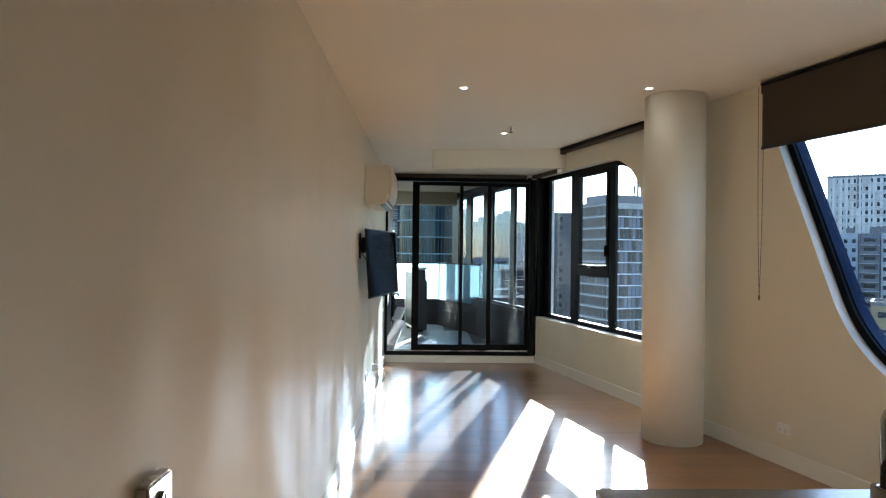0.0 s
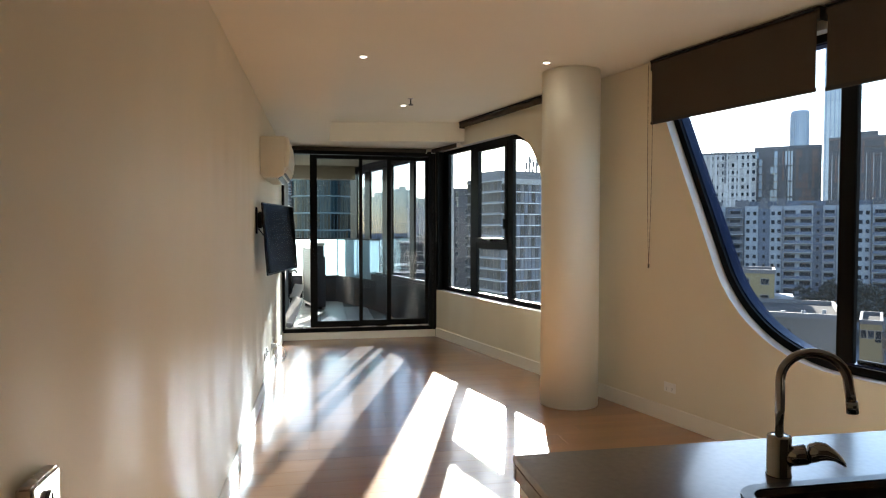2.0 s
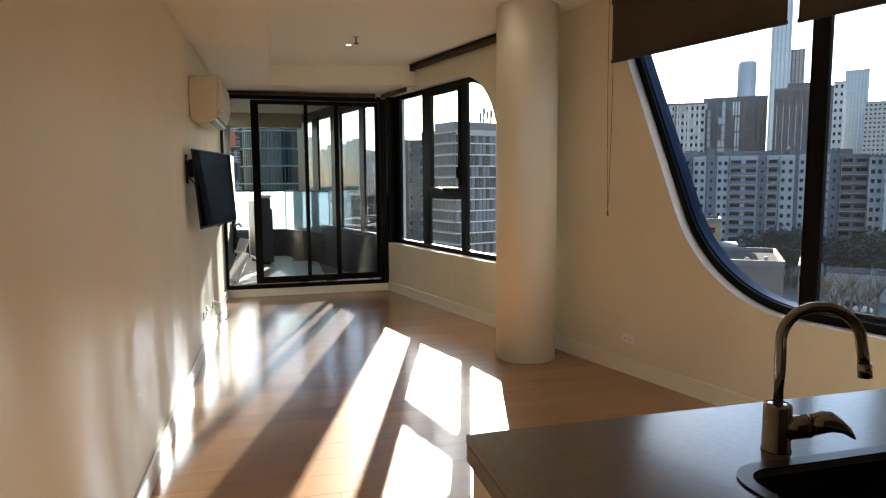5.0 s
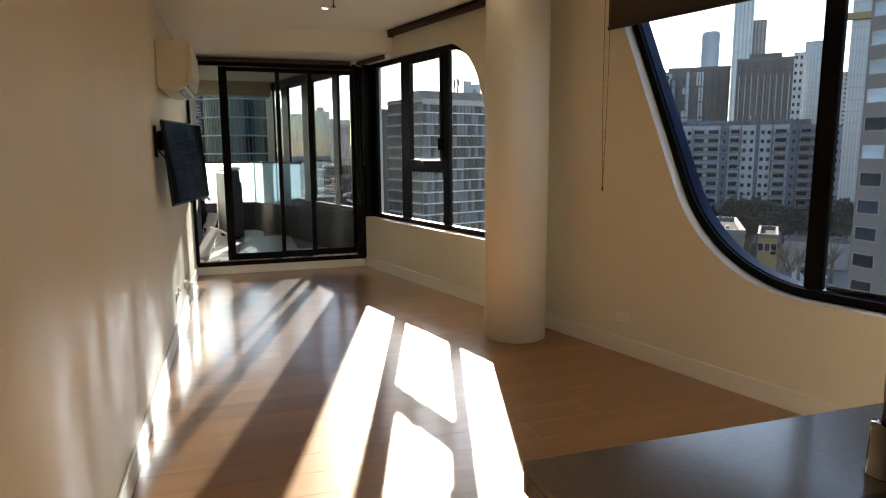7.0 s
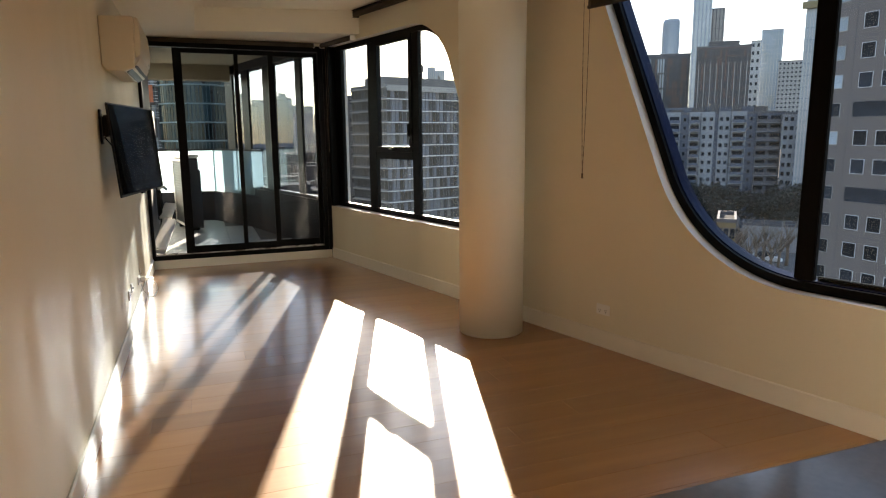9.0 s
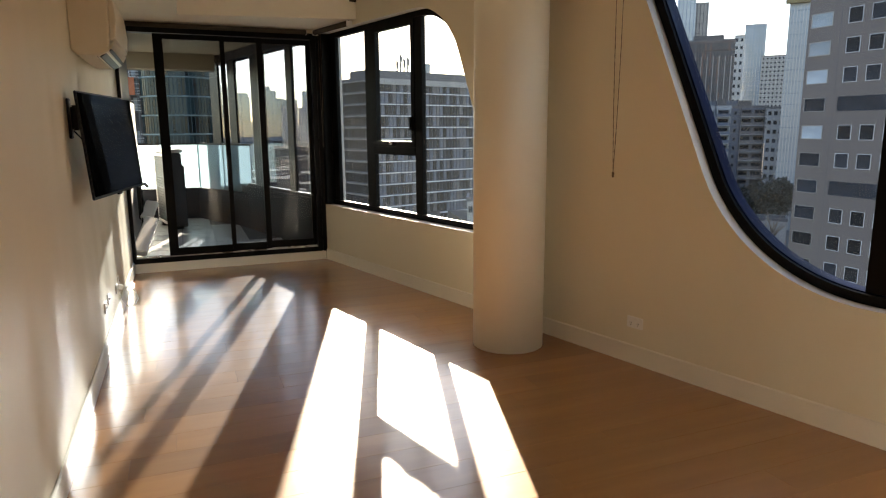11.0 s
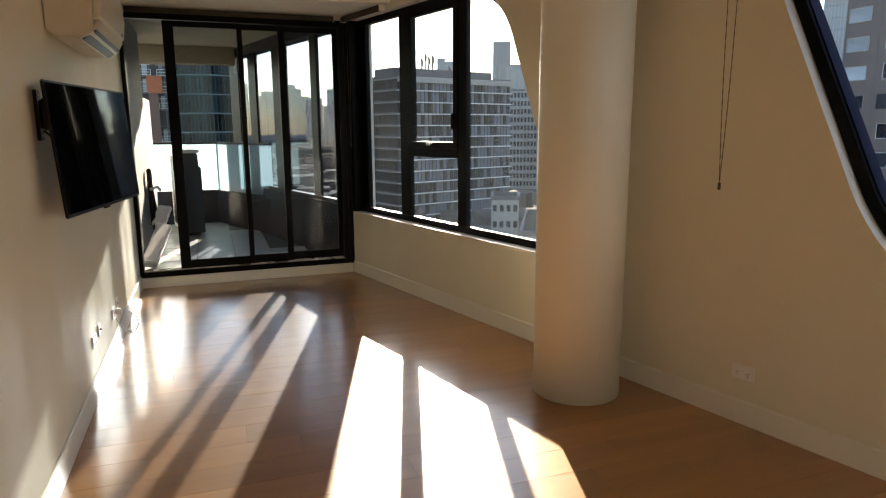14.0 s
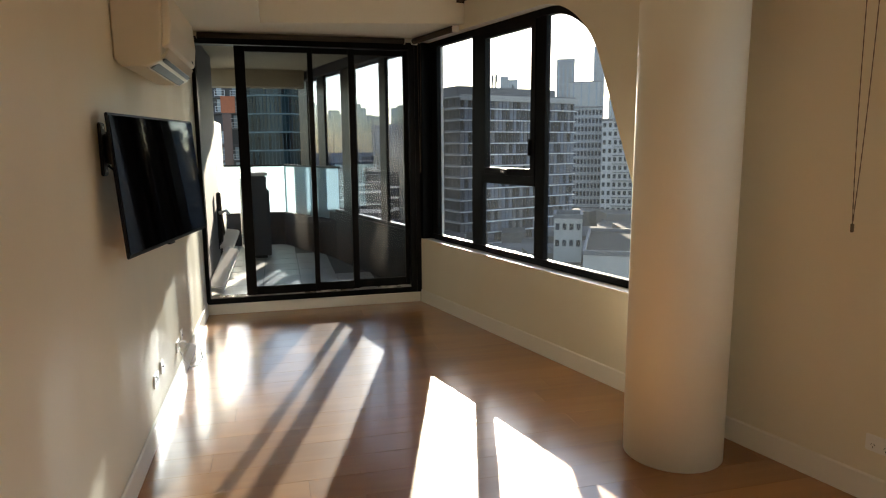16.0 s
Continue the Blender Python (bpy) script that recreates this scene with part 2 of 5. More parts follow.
def mesh_of(name, bm, mats):
    bmesh.ops.recalc_face_normals(bm, faces=bm.faces)
    me = bpy.data.meshes.new(name)
    bm.to_mesh(me)
    bm.free()
    for m in mats if isinstance(mats, (list, tuple)) else [mats]:
        me.materials.append(m)
    return me


def part(name, bm, material, parent, label="", at=None):
    ob = new(name, mesh_of(name, bm, material) if isinstance(bm, bmesh.types.BMesh) else bm)
    ob.parent = parent
    if at is not None:
        ob.matrix_basis = at
    if label:
        ob["label"] = label
    return ob


def thing(name, label, category, m=None, group="", bm=None, material=None, kind=""):
    ob = new(name, mesh_of(name, bm, material) if bm is not None else None)
    if m is not None:
        ob.matrix_basis = m
    return tagged(ob, label, category, group, kind)


def structure(name, bm, material, m=None, label="", category=""):
    ob = new(name, mesh_of(name, bm, material))
    if m is not None:
        ob.matrix_basis = m
    return tagged(ob, label, category, kind="structure")


def outline(corners, radii, inset=0.0, seg=14):
    """Anticlockwise convex outline moved inwards by inset, its corners rounded."""
    k, out, lines = len(corners), [], []
    for i in range(k):
        p, q = Vector(corners[i]), Vector(corners[(i + 1) % k])
        d = (q - p).normalized()
        lines.append((p + inset * Vector((-d.y, d.x)), d))
    pts = []
    for i in range(k):
        (p, d), (q, e) = lines[i - 1], lines[i]
        den = d.x * e.y - d.y * e.x
        t = ((q.x - p.x) * e.y - (q.y - p.y) * e.x) / den
        pts.append(p + t * d)
    for i in range(k):
        d, e, c = lines[i - 1][1], lines[i][1], pts[i]
        r = max(radii[i] - inset, 0.002)
        turn = math.atan2(d.x * e.y - d.y * e.x, d.dot(e))
        tl = r * math.tan(turn / 2)
        start, centre = c - tl * d, c - tl * d + r * Vector((-d.y, d.x))
        n = seg if radii[i] > 0.05 else 2
        for j in range(n + 1):
            a = turn * j / n
            v = start - centre
            out.append(centre + Vector((v.x * math.cos(a) - v.y * math.sin(a), v.x * math.sin(a) + v.y * math.cos(a))))
    return out


def add_ring(bm, outer, inner, w0, w1, mi=0):
    """A frame between two outlines of equal count, from depth w0 to w1 (x along, y outwards, z up)."""
    k = len(outer)
    V = [[bm.verts.new((p.x, w, p.y)) for p in o] for o in (outer, inner) for w in (w0, w1)]
    for a, b in ((0, 2), (1, 3), (0, 1), (2, 3)):
        for i in range(k):
            j = (i + 1) % k
            bm.faces.new((V[a][i], V[a][j], V[b][j], V[b][i])).material_index = mi
    return bm


def add_plate(bm, pts, w0, w1):
    a, b = [bm.verts.new((p.x, w0, p.y)) for p in pts], [bm.verts.new((p.x, w1, p.y)) for p in pts]
    k = len(pts)
    bm.faces.new(a)
    bm.faces.new(b[::-1])
    for i in range(k):
        bm.faces.new((a[i], a[(i + 1) % k], b[(i + 1) % k], b[i]))
    return bm


def holed_wall(x0, x1, z0, z1, holes, thick):
    """A wall in the x-z plane, y from 0 to thick, with openings through it; the openings' sides take material 1."""
    bm = bmesh.new()
    loops = [[Vector((*p, 0)) for p in ((x0, z0), (x1, z0), (x1, z1), (x0, z1))]] + [[Vector((p.x, p.y, 0)) for p in h] for h in holes]
    vs = [bm.verts.new((p.x, 0, p.y)) for lp in loops for p in lp]
    for tri in tessellate_polygon(loops):
        bm.faces.new([vs[i] for i in tri])
    r = bmesh.ops.extrude_face_region(bm, geom=list(bm.faces))
    bmesh.ops.translate(bm, vec=(0, thick, 0), verts=[v for v in r["geom"] if isinstance(v, bmesh.types.BMVert)])
    for f in bm.faces:
        c = f.calc_center_median()
        if 0.01 < c.y < thick - 0.01 and x0 + 0.01 < c.x < x1 - 0.01 and z0 + 0.01 < c.z < z1 - 0.01:
            f.material_index = 1
    return bm


# ---------------------------------------------------------------- the room
CEIL, LOW = 2.73, 2.50                     # main ceiling, underside of the lowered parts
BACK, DOOR = -1.1, 9.0                     # back wall, sliding door wall
SLOPE = 0.258
LEAN_WALL = math.atan(SLOPE)               # the window wall leans off the left wall by this angle
CORNER = Vector((2.008, DOOR, 0))
WALLM = Matrix.Translation(CORNER) @ Matrix.Rotation(LEAN_WALL - math.pi / 2, 4, "Z")   # x along the wall towards the kitchen, y outwards, z up
WALL_END = 10.6


def wall_x(y):
    return CORNER.x + SLOPE * (DOOR - y)


W1 = [(0.03, 0.63), (3.03, 0.63), (2.27, 2.46), (0.03, 2.46)]
W1R = [0.01, 0.10, 0.68, 0.01]
W2 = [(4.86, 0.628), (6.19, 0.628), (6.19, 2.60), (3.99, 2.60)]
W2R = [0.97, 0.10, 0.10, 0.10]

structure("wall_west", box(-0.2, 0.0, BACK - 0.2, DOOR + 0.12, 0, CEIL + 0.15), M_WALL, label="warm white painted plaster wall beside the walkway", category="wall")
structure("wall_south", box(0.0, wall_x(BACK) + 0.4, BACK - 0.2, BACK, 0, CEIL + 0.15), M_UNSEEN_END, label="plain unseen wall closing the kitchen end, made dark to cut bounce light", category="wall")
structure("wall_east", holed_wall(0.0, WALL_END, 0, CEIL + 0.15, [outline(W1, W1R), outline(W2, W2R)], 0.24), [M_WALL, M_REVEAL], WALLM,
          label="warm white window wall with two curved openings", category="wall")
structure("wall_north", add_box(add_box(box(0.0, 1.995, DOOR, DOOR + 0.12, 0, 0.098), 0.0, 1.995, DOOR, DOOR + 0.12, 2.462, CEIL + 0.15), 1.962, 1.995, DOOR, DOOR + 0.12, 0.098, 2.462), M_WALL,
          label="white plinth and head round the sliding door", category="wall")



def add_prism(bm, pts, z0, z1):
    """An upright block over a plan of (x, y) corners."""
    a, b = [bm.verts.new((x, y, z0)) for x, y in pts], [bm.verts.new((x, y, z1)) for x, y in pts]
    bm.faces.new(a[::-1])
    bm.faces.new(b)
    for i in range(len(pts)):
        j = (i + 1) % len(pts)
        bm.faces.new((a[i], a[j], b[j], b[i]))
    return bm


bm = bmesh.new()                            # ceiling slab and its lowered edges in one mesh
add_prism(bm, [(-0.2, BACK - 0.2), (wall_x(BACK - 0.2) + 0.22, BACK - 0.2), (wall_x(DOOR + 0.12) + 0.22, DOOR + 0.12), (-0.2, DOOR + 0.12)], CEIL + 0.15, CEIL + 0.3)
add_prism(bm, [(0.602, BACK), (wall_x(BACK) - 0.002, BACK), (wall_x(8.8) - 0.002, 8.8), (0.602, 8.8)], CEIL, CEIL + 0.148)
add_box(bm, 0.002, 0.60, BACK, 8.49, LOW, CEIL + 0.148)
vs = [bm.verts.new((x, y, z)) for z in (LOW, CEIL + 0.148) for x, y in ((0.002, 8.492), (0.60, 8.492), (wall_x(8.20) - 0.004, 8.20), (wall_x(DOOR) - 0.002, DOOR - 0.002), (0.002, DOOR - 0.002))]
bm.faces.new(vs[:5][::-1])
bm.faces.new(vs[5:])
for i in range(5):
    bm.faces.new((vs[i], vs[(i + 1) % 5], vs[5 + (i + 1) % 5], vs[5 + i]))
structure("ceiling", bm, M_CEIL, label="matt warm white plasterboard ceiling with lowered edges", category="ceiling")

# skirting boards
SK = [(0, 0), (0, 0.118), (-0.006, 0.12), (-0.013, 0.113), (-0.015, 0.0)]


def skirting(length, m):
    structure("baseboard", extrude_profile(SK, 0, length), M_TRIM, m, "white painted skirting board along the floor", "skirting")


skirting(WALL_END - 0.02, WALLM @ Matrix.Translation((0.01, -0.001, 0.006)))
skirting(DOOR - BACK - 0.03, Matrix.Translation((0.001, BACK + 0.01, 0.006)) @ Matrix.Rotation(math.pi / 2, 4, "Z"))
structure("baseboard", box(0.018, 1.985, DOOR - 0.012, DOOR - 0.001, 0.006, 0.097, 0.002), M_TRIM, label="white painted plinth under the sliding door", category="skirting")

# round column
bm = add_lathe(bmesh.new(), [(0.236, 0.004), (0.236, CEIL - 0.002)], (2.521, 5.568, 0), 72)
thing("column", "round warm white rendered column on the timber floor", "column", bm=bm, material=M_COLUMN)

# ---------------------------------------------------------------- windows of the window wall


def sash(parent, name, s0, s1, z0, z1, width, w0, w1, material=None, label=""):
    bm = bmesh.new()
    o = [Vector(p) for p in ((s0, z0), (s1, z0), (s1, z1), (s0, z1))]
    i = [Vector(p) for p in ((s0 + width, z0 + width), (s1 - width, z0 + width), (s1 - width, z1 - width), (s0 + width, z1 - width))]
    add_ring(bm, o, i, w0, w1)
    return part(name, bm, material or M_FRAME, parent, label)


def pane_box(parent, s0, s1, z0, z1, w, material):
    return part("pane", box(s0, s1, w, w + 0.006, z0, z1), material, parent)


# window by the corner: fixed light, awning sash over a fixed light, rounded end light
win1 = structure("window_1", add_ring(bmesh.new(), outline(W1, W1R, 0.002), outline(W1, W1R, 0.052), 0.080, 0.135), M_FRAME, WALLM, "black aluminium window with a rounded upper corner and awning sash", "window")
part("mullion", box(0.812, 0.972, 0.085, 0.130, 0.676, 2.414, 0.004), M_FRAME, win1)
part("mullion", box(1.692, 1.805, 0.085, 0.130, 0.676, 2.414, 0.004), M_FRAME, win1)
part("corner_cover", box(0.003, 0.060, -0.006, 0.079, 0.632, 2.455, 0.003), M_FRAME, win1)
part("corner_post", box(0.075, 0.188, 0.085, 0.130, 0.676, 2.414, 0.004), M_FRAME, win1)
part("transom", box(0.972, 1.692, 0.085, 0.130, 1.212, 1.286, 0.004), M_FRAME, win1)
aw = sash(win1, "sash", 0.973, 1.691, 1.287, 2.413, 0.052, 0.078, 0.128)
part("handle", add_box(box(1.28, 1.38, 0.045, 0.078, 1.302, 1.326, 0.004), 1.31, 1.35, 0.055, 0.079, 1.295, 1.332), M_FRAME, aw)
part("lock_button", box(1.30, 1.36, 0.0415, 0.0445, 1.306, 1.322, 0.001), M_STEEL, aw)
part("stay", box(1.648, 1.664, 0.048, 0.077, 1.44, 1.56, 0.004), M_FRAME, aw)
pane_box(win1, 0.188, 0.812, 0.676, 2.414, 0.105, M_TINT1)
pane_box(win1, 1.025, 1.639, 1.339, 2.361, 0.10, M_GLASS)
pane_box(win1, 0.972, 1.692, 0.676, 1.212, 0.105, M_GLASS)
cut = [p for p in outline(W1, W1R, 0.046) if p.x > 1.805]
low = [Vector((1.805, 0.677))] + sorted([p for p in cut if p.y < 0.75], key=lambda p: p.x)
high = sorted([p for p in cut if p.y >= 0.75], key=lambda p: p.y) + [Vector((1.805, 2.414))]
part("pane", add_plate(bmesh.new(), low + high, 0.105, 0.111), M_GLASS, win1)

# large leaning window by the kitchen
win2 = structure("window_2", add_ring(bmesh.new(), outline(W2, W2R, 0.002, 24), outline(W2, W2R, 0.050, 24), 0.075, 0.10), M_FRAME, WALLM, "large black aluminium window with a sweeping curved corner", "window")
part("inner_bead", add_ring(bmesh.new(), outline(W2, W2R, 0.004, 24), outline(W2, W2R, 0.056, 24), 0.1002, 0.19), M_FRAME_SKY, win2, "glossy black inner frame face, the sky's blue put into its colour")
part("mullion", box(5.415, 5.515, 0.092, 0.128, 0.686, 2.545, 0.004), M_FRAME, win2)
part("sill_bead", box(5.52, 6.12, 0.127, 0.15, 0.685, 0.710, 0.003), M_FRAME, win2)
part("pane", add_plate(bmesh.new(), outline(W2, W2R, 0.057, 24), 0.120, 0.126), M_CLEAR, win2)

# ---------------------------------------------------------------- roller blinds


def bead_chain(parent, x, w, z_top, z_low, gap=0.05):
    """A hanging loop of bead chain with a small joiner at the bottom."""
    n = 60
    bm = bmesh.new()
    for side in (-1, 1):
        pts = [(x + side * gap / 2 * (1 - (k / n) ** 3), w, z_top + (z_low - z_top) * k / n) for k in range(n + 1)]
        add_tube(bm, pts, [0.0026 if k % 2 else 0.0013 for k in range(n + 1)], 5)
    chain = part("bead_chain", bm, M_CORD, parent, "brown looped bead chain")
    part("joiner", add_box(bmesh.new(), x - 0.006, x + 0.006, w - 0.005, w + 0.005, z_low - 0.03, z_low + 0.005, 0, 0.002), M_CORD, chain)


def roller_blind(label, s0, s1, z_top, z_low, w, m, chain=None, r=0.032, head=True):
    b = thing("roller_blind", label, "blind", m, group="roller blinds")
    part("roller", cyl((s0, w, z_top - r - 0.008), (s1, w, z_top - r - 0.008), r), M_BLIND, b)
    if head:
        part("head_rail", box(s0 - 0.01, s1 + 0.01, w - r - 0.008, w + r + 0.012, z_top - 0.012, z_top, 0.003), M_BLINDBAR, b)
    for s in (s0 - 0.006, s1 + 0.001):
        part("bracket", box(s, s + 0.005, w - r, w + r + 0.012, z_top - 2 * r - 0.012, z_top - 0.012, 0.0015), M_WHITE if not head else M_BLINDBAR, b)
    if z_top - z_low > 0.12:
        bm = bmesh.new()
        n = 18
        rows = []
        for k in range(n + 1):
            s = s0 + 0.008 + (s1 - s0 - 0.016) * k / n
            dw = 0.003 * math.sin(k * 1.7)
            rows.append([bm.verts.new((s, w - r + d + dw * f, z)) for z, f, d in ((z_top - r, 0, 0), ((z_top + z_low) / 2, 1, 0), (z_low + 0.02, 0.4, 0), (z_low + 0.02, 0.4, 0.0012), ((z_top + z_low) / 2, 1, 0.0012), (z_top - r, 0, 0.0012))])
        for a, c in zip(rows, rows[1:]):
            for i in range(6):
                f = bm.faces.new((a[i], a[(i + 1) % 6], c[(i + 1) % 6], c[i]))
        part("fabric", bm, M_BLIND, b, "dark brown woven blind fabric")
        bar = part("bottom_bar", box(s0 + 0.004, s1 - 0.004, w - r - 0.008, w - r + 0.008, z_low, z_low + 0.024, 0.004), M_BLINDBAR, b)
    if chain:
        bead_chain(b, chain[0], chain[2], z_top - 0.03, chain[1])
    return b


roller_blind("dark brown roller blind half drawn over the large window", 4.062, 5.387, 2.716, 2.235, -0.045, WALLM, (4.072, 1.185, -0.09))
roller_blind("dark brown roller blind half drawn over the large window", 5.434, 6.29, 2.716, 2.228, -0.045, WALLM)
roller_blind("dark brown roller blind rolled up above the window", 0.86, 3.0, 2.722, 2.66, -0.06, WALLM, r=0.03)
roller_blind("dark grey roller blind rolled up under the lowered ceiling", 0.05, 0.80, LOW - 0.004, 2.43, -0.075, WALLM, (0.10, 1.30, -0.05), r=0.026, head=False)
roller_blind("dark grey roller blind rolled up above the sliding door", 0.07, 1.86, LOW - 0.004, 2.44, -0.05, Matrix.Translation((0, DOOR, 0)), r=0.024, head=False)

# ---------------------------------------------------------------- sliding door
door = structure("door_1", add_ring(bmesh.new(), [Vector(p) for p in ((0.004, 0.10), (1.960, 0.10), (1.960, 2.46), (0.004, 2.46))],
                 [Vector(p) for p in ((0.038, 0.150), (1.908, 0.150), (1.908, 2.40), (0.038, 2.40))], 0.003, 0.117), M_FRAME, Matrix.Translation((0, DOOR, 0)),
                 "black aluminium stacking sliding door, slightly open", "door")
part("track", add_box(add_box(box(0.038, 1.908, 0.030, 0.036, 0.150, 0.160), 0.038, 1.908, 0.062, 0.068, 0.150, 0.160), 0.038, 1.908, 0.094, 0.1, 0.150, 0.160), M_STEEL, door)
part("corner_cover", box(1.961, 2.005, -0.006, 0.10, 0.10, 2.455, 0.003), M_FRAME, door)


def leaf(x0, x1, w, ls, rs):
    g = part("door_leaf", box(x0, x0 + ls, w, w + 0.03, 0.162, 2.395, 0.003), M_FRAME, door)
    part("stile", box(x1 - rs, x1, w, w + 0.03, 0.162, 2.395, 0.003), M_FRAME, g)
    part("bottom_rail", box(x0 + ls, x1 - rs, w + 0.002, w + 0.028, 0.162, 0.240, 0.003), M_FRAME, g)
    part("top_rail", box(x0 + ls, x1 - rs, w + 0.002, w + 0.028, 2.345, 2.395, 0.003), M_FRAME, g)
    part("pane", box(x0 + ls, x1 - rs, w + 0.012, w + 0.018, 0.240, 2.345), M_TINT, g)
    return g


l1 = leaf(0.358, 1.030, 0.018, 0.090, 0.045)
part("door_handle", add_box(add_box(box(0.372, 0.418, 0.008, 0.018, 1.02, 1.30, 0.003), 0.384, 0.406, -0.032, -0.018, 1.04, 1.28, 0, 0.006), 0.386, 0.404, -0.02, 0.01, 1.05, 1.09), M_FRAME, l1, "black pull handle")
leaf(0.984, 1.408, 0.050, 0.045, 0.058)
leaf(1.352, 1.922, 0.082, 0.055, 0.055)

# ---------------------------------------------------------------- balcony
BAL = [(-0.35, DOOR + 0.12), (wall_x(DOOR + 0.12), DOOR + 0.12), (wall_x(13.4), 13.4), (-0.35, 13.4)]
bm = add_prism(bmesh.new(), BAL, -0.25, 0.055)
structure("floor_balcony", bm, M_GROUT, label="concrete balcony slab under grey tiles", category="floor")
structure("ceiling_balcony", add_box(add_prism(bmesh.new(), BAL, 2.56, 2.8), -0.35, 1.1, 12.3, 12.6, 2.33, 2.559), M_SOFFIT, label="beige rendered balcony soffit with a beam", category="ceiling")
structure("wall_balcony_west", box(-0.35, -0.02, DOOR + 0.12, 11.2, 0.056, 2.559), M_BALWALL, label="grey painted balcony side wall", category="wall")
bw = structure("wall_balcony_east", add_box(box(-4.1, -0.13, 0.02, 0.20, -0.2, 0.66), -4.1, -0.13, 0.02, 0.2, 2.45, 2.70), M_DARKPANEL, WALLM, "dark panelled balcony parapet under a window band", "wall")
win3 = structure("window_3", box(-0.40, -0.13, 0.05, 0.08, 0.662, 2.448), M_FRAME, WALLM, "black aluminium window band along the balcony", "window")
for s0, s1 in ((-1.10, -0.93), (-2.30, -1.86), (-3.24, -2.95), (-4.1, -3.70)):
    part("mullion", box(s0, s1, 0.06, 0.10, 0.662, 2.448, 0.003), M_FRAME, win3)
part("rail", box(-3.70, -0.40, 0.05, 0.12, 0.662, 0.70), M_FRAME, win3)
for s0, s1 in ((-0.93, -0.40), (-1.86, -1.10), (-2.95, -2.30), (-3.70, -3.24)):
    pane_box(win3, s0, s1, 0.70, 2.448, 0.075, M_TINT2)

# frosted balustrade round the end
bal = thing("balustrade", "frosted glass balustrade with a dark rail on an upstand", "balustrade")
path = [(-0.34, 12.9), (0.22, 12.9), (0.79, 12.9), (1.12, 12.17), (1.45, 11.45)]
for (xa, ya), (xb, yb) in zip(path, path[1:]):
    d = Vector((xb - xa, yb - ya, 0))
    m = Matrix.Translation((xa, ya, 0)) @ Matrix.Rotation(math.atan2(d.y, d.x), 4, "Z")
    gp = part("glass_panel", box(0.008, d.length - 0.008, -0.006, 0.006, 0.56, 1.235, 0.002), M_FROST, bal, at=m)
    gp.visible_shadow = False
    part("top_rail", box(0.0, d.length, -0.022, 0.022, 1.236, 1.262, 0.004), M_FRAME, bal, at=m)
    part("upstand", box(0.0, d.length, -0.05, 0.05, 0.056, 0.555, 0.003), M_DARKPANEL, bal, at=m)
    part("post", box(-0.012, 0.012, 0.012, 0.03, 0.556, 1.235), M_STEEL, bal, at=m)


def condenser():
    c = thing("air_conditioner_condenser", "outdoor air conditioning condenser with a slatted black grille on the tiles", "condenser", pose(0.345, 11.55, 0.068, 0, 0, 12.5))
    part("cabinet", box(0.0, 0.20, 0.0, 0.78, 0.05, 1.080, 0.015), M_SHEET, c, "dark grey sheet metal cabinet")
    part("top_cover", box(-0.016, 0.216, -0.016, 0.796, 1.081, 1.127, 0.008), M_WHITE, c)
    side = Matrix.Rotation(-math.pi / 2, 4, "Z")
    part("grille_frame", sash_mesh(-0.77, -0.01, 0.07, 1.065, 0.035), M_WHITE, c, "white grille surround", at=Matrix.Translation((-0.018, 0, 0)) @ side)
    for k in range(24):
        part("slat", box(-0.016, -0.003, 0.05, 0.75, 0.115 + k * 0.0385, 0.137 + k * 0.0385), M_DARKPL, c)
    part("pipe_cover", box(0.202, 0.255, 0.12, 0.30, 0.02, 0.90, 0.01), M_SHEET, c, "dark grey pipe cover")
    for y in (0.1, 0.66):
        part("foot", box(0.01, 0.19, y, y + 0.06, 0.0, 0.05), M_DARKPL, c)


def sash_mesh(x0, x1, z0, z1, w):
    return add_ring(bmesh.new(), [Vector(p) for p in ((x0, z0), (x1, z0), (x1, z1), (x0, z1))], [Vector(p) for p in ((x0 + w, z0 + w), (x1 - w, z0 + w), (x1 - w, z1 - w), (x0 + w, z1 - w))], 0.0, 0.016)


condenser()


def deck_chair():
    """Folded sun chair leaning at the balcony wall."""
    c = thing("folding_chair", "white folded lounge chair with dark frame leaning on the balcony wall", "chair", pose(0.0, 10.05, 0.068))
    part("seat", box(0.0, 0.15, -0.42, 0.42, -0.035, 0.035, 0.012), M_WHITE, c, at=pose(0.02, -0.12, 0.20, 19, 8, -6))
    part("foot_panel", box(0.0, 0.14, -0.16, 0.16, -0.03, 0.03, 0.012), M_WHITE, c, at=pose(0.06, 0.46, 0.43, 33, 8, -10))
    part("backrest", box(0.0, 0.05, 0.52, 0.62, 0.30, 0.95, 0.01), M_DARKPL, c)
    part("armrest", add_tube(bmesh.new(), [(0.03, 0.5, 0.72), (0.1, 0.55, 0.74), (0.12, 0.62, 0.70)], 0.02), M_WHITE, c)
    part("leg", tube([(0.03, 0.55, 0.9), (0.10, 0.7, 0.0)], 0.012), M_DARKPL, c)
    part("leg", tube([(0.03, 0.05, 0.0), (0.06, 0.5, 0.55)], 0.012), M_DARKPL, c)


deck_chair()
thing("privacy_screen", "white slatted privacy screen at the balcony end", "screen", bm=box(-0.10, -0.06, 11.22, 12.7, 0.058, 1.85, 0.006), material=M_WHITE)

# ---------------------------------------------------------------- things on the left wall


